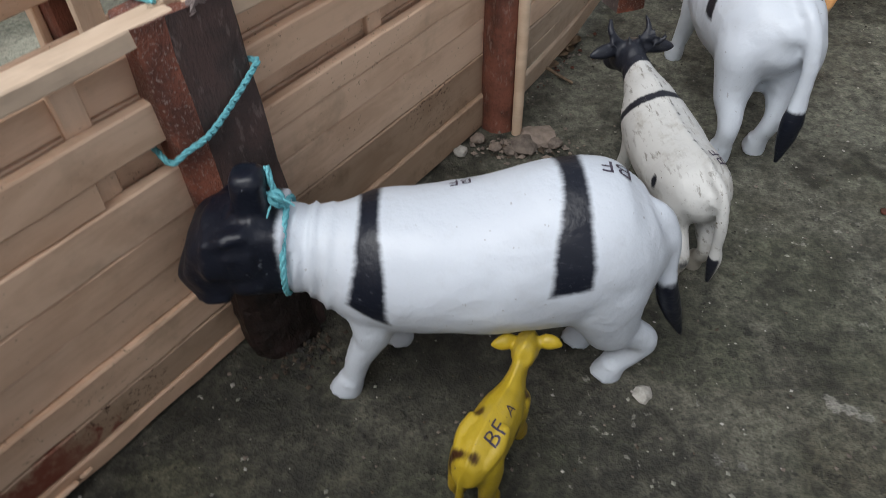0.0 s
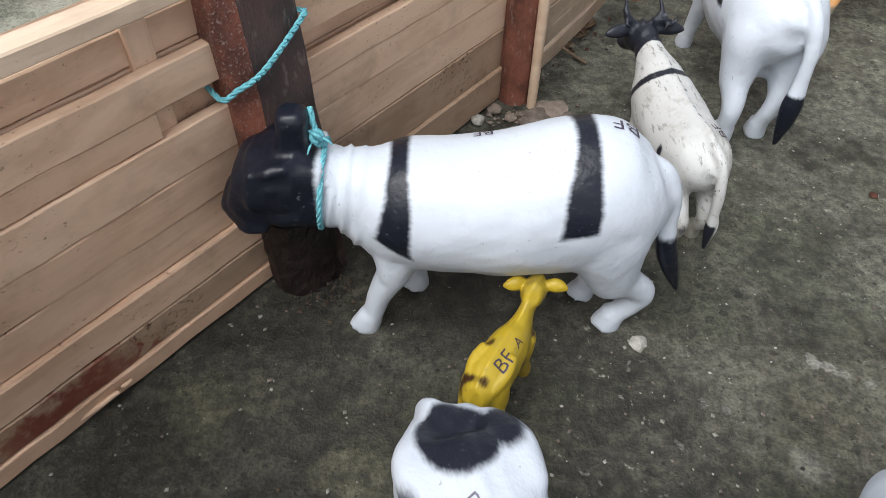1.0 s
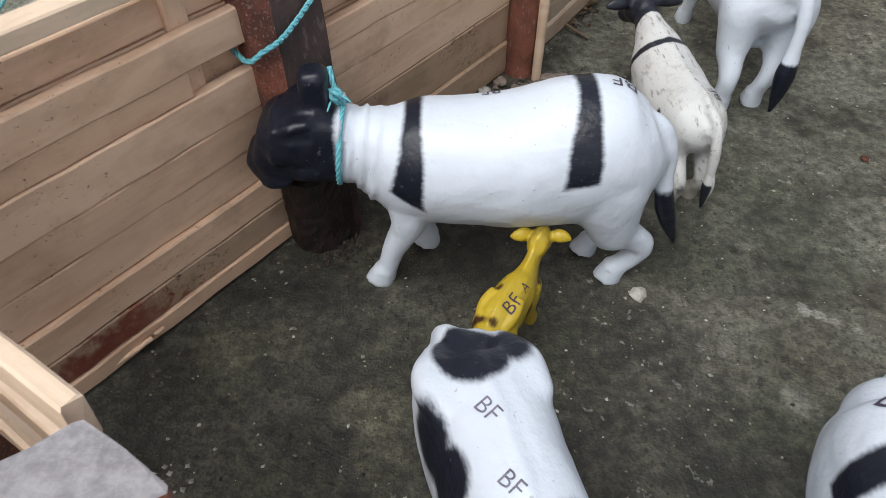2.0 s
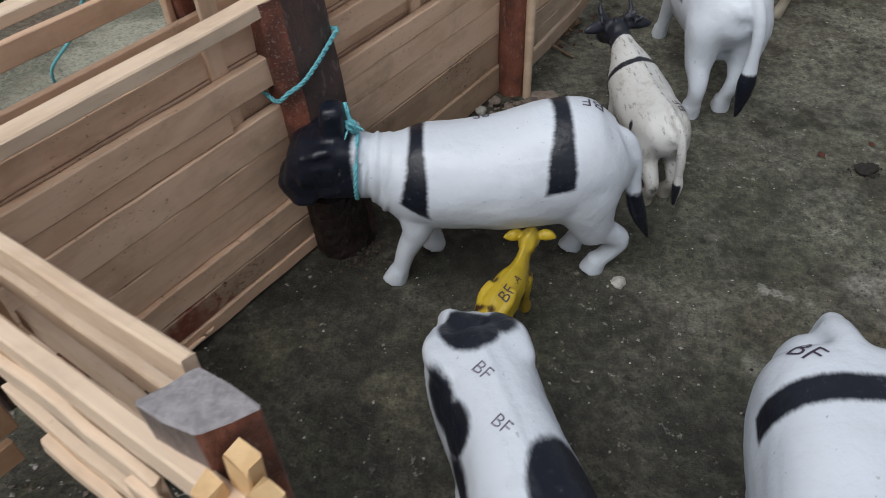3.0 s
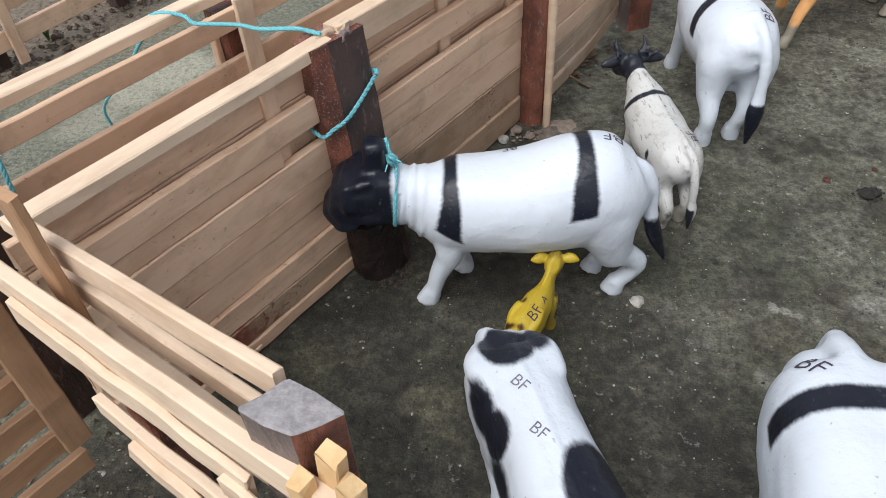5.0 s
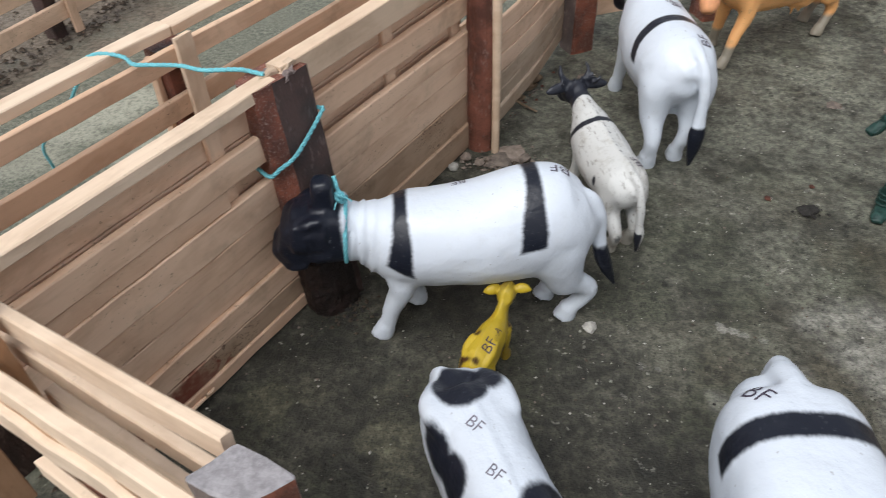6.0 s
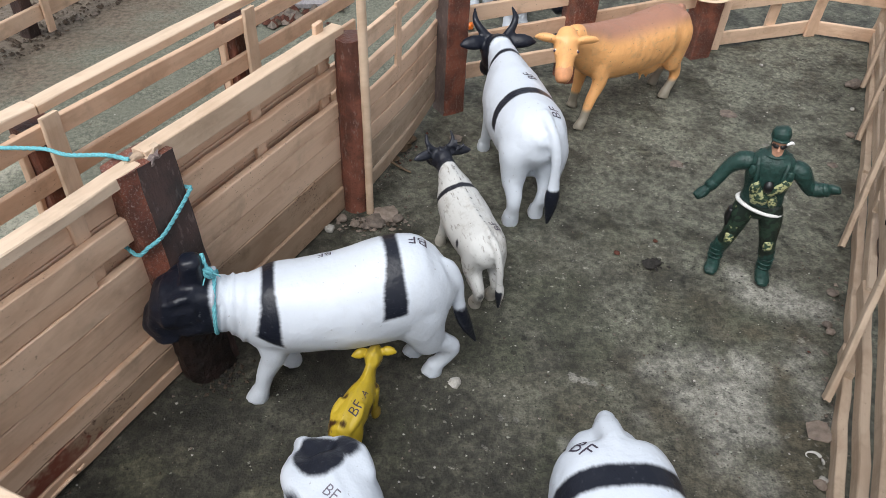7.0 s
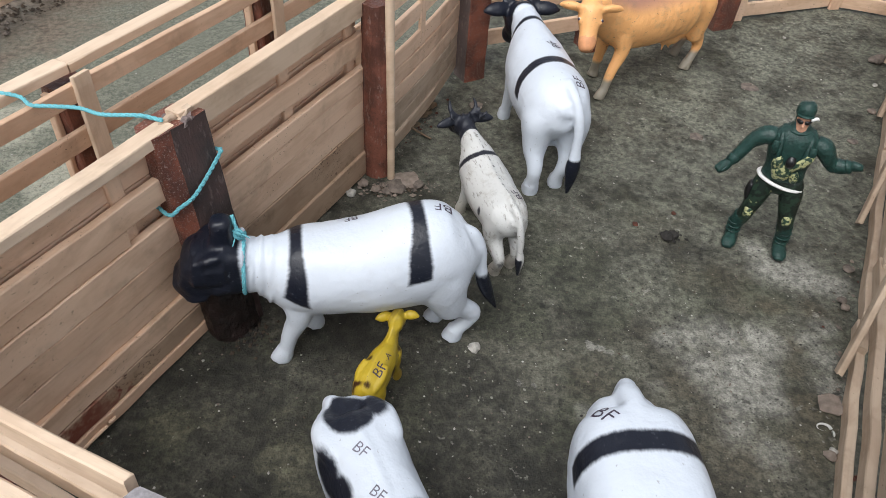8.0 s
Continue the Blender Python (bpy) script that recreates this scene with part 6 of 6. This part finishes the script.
flat_stone(0.3920, 0.2440, 0.0026, RUBBLE, 50, flat=0.6)
flat_stone(0.3915, 0.2385, 0.0024, PINKISH, 51, flat=0.6)
flat_stone(0.4075, 0.2700, 0.0036, RUBBLE, 52, flat=0.3)
flat_stone(0.3573, 0.1742, 0.0064, PINKISH, 53, flat=0.2)
flat_stone(0.3446, 0.1455, 0.0030, PINKISH, 54, flat=0.6)
flat_stone(0.3470, 0.1480, 0.0020, PEBBLE, 55, flat=0.6)
flat_stone(0.5424, 0.5265, 0.0062, RUBBLE, 56, flat=0.5)
flat_stone(0.5480, 0.5300, 0.0045, RUBBLE, 57, flat=0.6)
flat_stone(0.5016, 0.4449, 0.0034, PINKISH, 58, flat=0.5)
flat_stone(0.4689, 0.4040, 0.0040, RUBBLE, 59, "flat pale stone on the concrete", 0.25)
flat_stone(0.5227, 0.4854, 0.0020, PEBBLE, 60, "small white pebble on the concrete", 0.7)
flat_stone(0.4757, 0.5626, 0.0016, PEBBLE, 61, "small white pebble on the concrete", 0.7)
flat_stone(0.4162, 0.4769, 0.0070, RUBBLE, 62, "flat dusty stone on the concrete", 0.08)
flat_stone(0.3527, 0.4035, 0.0050, RUBBLE, 63, "flat dusty stone on the concrete", 0.1)
stone("crumb", 0.2872, 0.3044, 0.0020, RUSTY, "dark red crumb on the concrete", "lump", 0.4, 7)
stone("crumb", 0.3140, 0.3160, 0.0016, RUSTY, "dark red crumb on the concrete", "lump", 0.4, 8)


def scatter(name, count, place, low, high, mats, label, category, seed, flat=0.7):
    """Loose grains, each a small irregular solid, in one mesh."""
    rng = random.Random(seed)
    bm = bmesh.new()
    corners = [(1, 0, 0), (-1, 0, 0), (0, 1, 0), (0, -1, 0), (0, 0, 1), (0, 0, -0.4)]
    tris = [(0, 2, 4), (2, 1, 4), (1, 3, 4), (3, 0, 4), (2, 0, 5), (1, 2, 5), (3, 1, 5), (0, 3, 5)]
    for _ in range(count):
        x, y = place(rng)
        r = low + (high - low) * rng.random() ** 3
        a = rng.uniform(0, 6.28)
        ca, sa = math.cos(a), math.sin(a)
        stretch = rng.uniform(0.6, 1.5)
        vs = []
        for cx, cy, cz in corners:
            k = r * rng.uniform(0.7, 1.25)
            px, py = cx * k * stretch, cy * k
            vs.append(bm.verts.new((x + px * ca - py * sa, y + px * sa + py * ca, max(-0.0005, 0.0001 + r * 0.3 * flat + cz * k * flat))))
        m = rng.randrange(len(mats))
        for t in tris:
            bm.faces.new([vs[i] for i in t]).material_index = m
    ob = new(name, mesh_of(name, bm, *mats, smooth=False))
    return tagged(ob, label, category, kind="stuff")


def heap(cx, cy, sx, sy, turn=0.0):
    def place(rng):
        a, b = rng.gauss(0, sx), rng.gauss(0, sy)
        c, d = math.cos(turn), math.sin(turn)
        return cx + a * c - b * d, cy + a * d + b * c
    return place


def pen_floor(rng):
    while True:
        x, y = rng.uniform(0.0, 0.55), rng.uniform(0.05, 0.6)
        if x * 0.88 - (y - 0.143) * 0.475 > 0.012 and x < 0.38 + (y - 0.2) * 0.62:
            return x, y


def passage(rng):
    q = at(rng.uniform(-0.15, 0.3), rng.uniform(0.03, 0.26), 0)
    return q.x, q.y


def bank(rng):
    q = Vector((-0.262, 0.335, 0)).lerp(Vector((-0.105, 0.76, 0)), rng.random()) + Vector((-0.93, 0.36, 0)) * (abs(rng.gauss(0, 0.045)) - 0.022)
    return q.x, q.y


scatter("crumbs", 110, heap(0.3062, 0.2938, 0.0030, 0.0020, 0.4), 0.0006, 0.0019, [CHAR], "charred crumbs of the black lump", "crumbs", 13, 0.9)
# dark crumbs added in place of the shaded hollow at the post's foot
scatter("crumbs", 120, heap(0.0700, 0.2075, 0.0065, 0.0050, 0.3), 0.0005, 0.0016, [CHAR, SOIL], "dark crumbs of bark added round the foot of the post for its dark hollow", "crumbs", 12)
scatter("gravel", 150, heap(0.140, 0.334, 0.011, 0.005, 0.3), 0.0006, 0.0022, [RUBBLE, PINKISH, RUBBLE, SOIL], "small grey and pale gravel heaped by the post", "gravel", 1)
scatter("gravel", 60, heap(0.155, 0.405, 0.005, 0.02, -0.4), 0.0005, 0.0020, [RUBBLE, RUSTY, PINKISH], "brown grit and crumbs under the bent boards", "gravel", 2)
scatter("grit", 3600, pen_floor, 0.00022, 0.00085, [PEBBLE, RUBBLE, RUBBLE, SANDY, CHAR, SOIL], "fine loose grit strewn over the concrete", "grit", 3, 0.5)
scatter("gravel", 90, heap(0.385, 0.215, 0.006, 0.05, -0.42), 0.0004, 0.0016, [RUBBLE, RUBBLE, PINKISH, RUSTY], "grit along the foot of the wooden slats", "gravel", 4)
scatter("sand_grains", 900, passage, 0.0003, 0.0011, [PEBBLE, SANDY, SANDY, RUBBLE], "coarse pale sand grains on the passage floor", "sand", 5, 0.6)
def outside_corner(rng):
    return rng.uniform(-0.11, 0.05), rng.uniform(0.03, 0.115)


scatter("gravel", 900, outside_corner, 0.0003, 0.0014, [PEBBLE, SANDY, RUBBLE, SOIL, SANDY], "coarse grit on the mossy ground outside the corner", "gravel", 11, 0.6)
scatter("soil_clumps", 1400, bank, 0.0007, 0.0030, [SOIL, SOIL, SOIL, RUBBLE], "dark brown crumbly soil and mulch by the fence", "soil", 6, 0.8)


def leaf(x, y, z, size, turn, tilt, label="dry brown curled leaf by the fence"):
    """A curled dry blade with a midrib."""
    bm = bmesh.new()
    rows = []
    for i in range(9):
        f = i / 8
        w = size * 0.34 * math.sin(math.pi * min(1, f * 0.94 + 0.05)) ** 0.8
        rows.append([bm.verts.new(((f - 0.5) * size, k * w, size * (0.16 * (f - 0.5) ** 2 * 4 + 0.22 * abs(k) ** 1.6 * w / size * 3 + 0.03 * noise.noise(Vector((f * 5, k * 2, turn)))))) for k in (-1, -0.5, 0, 0.5, 1)])
    for a, b in zip(rows, rows[1:]):
        for k in range(4):
            bm.faces.new((a[k], a[k + 1], b[k + 1], b[k]))
    bmesh.ops.solidify(bm, geom=bm.faces[:], thickness=0.00025)
    ob = new("dead_leaf", mesh_of("dead_leaf", bm, LEAF))
    ob.matrix_world = pose(x, y, z, tilt, 0, turn)
    return tagged(ob, label, "leaf", "dry leaves by the fence")


for x, y, size, turn, tilt in ((0.1545, 0.4130, 0.013, 40, 12), (0.1615, 0.4235, 0.014, 65, -10), (0.1585, 0.4180, 0.010, 110, 8), (0.1500, 0.4010, 0.009, 15, 14)):
    leaf(x, y, 0.0012, size, turn, tilt)


def stick(name, pts, r, mat, label, category):
    bm = bmesh.new()
    loft(bm, [(*p, r * (1 - 0.12 * i), r * (0.8 - 0.08 * i)) for i, p in enumerate(pts)], 4, 8)
    return tagged(new(name, mesh_of(name, bm, mat)), label, category)


stick("twig", [(0.1420, 0.4000, 0.0018), (0.1475, 0.3965, 0.0030), (0.1535, 0.3915, 0.0024), (0.1612, 0.3868, 0.0010)], 0.0012, LEAF, "pale dry forked twig on the concrete", "twig")
stick("wood_splinter", [(0.0055, 0.1385, 0.0016), (0.0095, 0.1420, 0.0026), (0.0140, 0.1475, 0.0034), (0.0185, 0.1535, 0.0050), (0.0200, 0.1565, 0.0052)], 0.0014, WOOD, "pale torn wood splinter at the foot of the fence", "splinter")
# a white curl of plastic
loop = [(0.3468 + 0.0038 * math.cos(t) * (1 - 0.05 * t), 0.1598 + 0.0026 * math.sin(t) * (1 - 0.05 * t), 0.0012 + 0.0003 * t) for t in (0.45 * k for k in range(15))]
loop += [(0.3510 + 0.0030 * math.cos(t), 0.1592 - 0.0024 * math.sin(t), 0.0016) for t in (math.pi + 0.5 * k for k in range(11))]
stick("plastic_curl", loop, 0.0009, CURL, "curled thin white plastic strip on the concrete", "plastic strip")
stone("plastic_piece", 0.2167, 0.626, 0.0050, ORANGE, "small orange plastic piece on the ground", "plastic piece", 0.8, 12)


def crumpled_bag():
    bm = bmesh.new()
    bmesh.ops.create_icosphere(bm, subdivisions=4, radius=0.0065)
    for v in bm.verts:
        p = v.co * 220
        v.co *= 1 + 0.30 * abs(noise.noise(p)) + 0.14 * abs(noise.noise(p * 2.6)) - 0.12
    low = min(v.co.z for v in bm.verts)
    for v in bm.verts:
        v.co.z -= low
    ob = new("plastic_bag", mesh_of("plastic_bag", bm, BLACK_FILM))
    ob.matrix_world = pose(0.424, 0.2715, 0.0465)
    return tagged(ob, "crumpled black plastic bag caught on the slats", "bag")


crumpled_bag()


def grass_sprig(x, y):
    bm = bmesh.new()
    rng = random.Random(4)
    for j in range(7):
        a, h = rng.uniform(0, 6.28), rng.uniform(0.010, 0.02)
        dx, dy = math.cos(a) * h * 0.5, math.sin(a) * h * 0.5
        loft(bm, [(x, y, 0, 0.0006, 0.0004), (x + dx * 0.4, y + dy * 0.4, h * 0.7, 0.0007, 0.0003), (x + dx, y + dy, h, 0.0002, 0.0002)], 3, 6)
    return tagged(new("grass_tuft", mesh_of("grass_tuft", bm, GRASS)), "small green grass tuft in the brown soil", "grass")


grass_sprig(-0.236, 0.420)


def cow_beyond():
    """Another white animal beyond the far rails."""
    src = [ob for ob in bpy.data.objects if ob.name.startswith("toy_cow")][-1]
    return copy_thing(src, heading(0.242, 0.672, -60))


tagged(cow_beyond(), "white plastic toy cow standing beyond the far rail fence", "toy cow", "toy cattle in the pen")


# ---- heap beyond the passage ----
scatter("rubble_heap", 220, heap(0.048, 0.640, 0.018, 0.010), 0.0015, 0.0075, [RUSTY, SOIL, RUBBLE], "heap of dark red-brown rubble beyond the passage", "rubble", 9, 0.9)


def grey_plank():
    f = thing("plank", "grey weathered plank lying on the ground by the rubble", "plank", Matrix.Translation((0.062, 0.672, 0)))
    board(f, (0.022, 0.668, 0.0030), (0.100, 0.676, 0.0030), 0.018, 0.005, POST_END, "board", up=(0, 1, 0))
    return f


grey_plank()
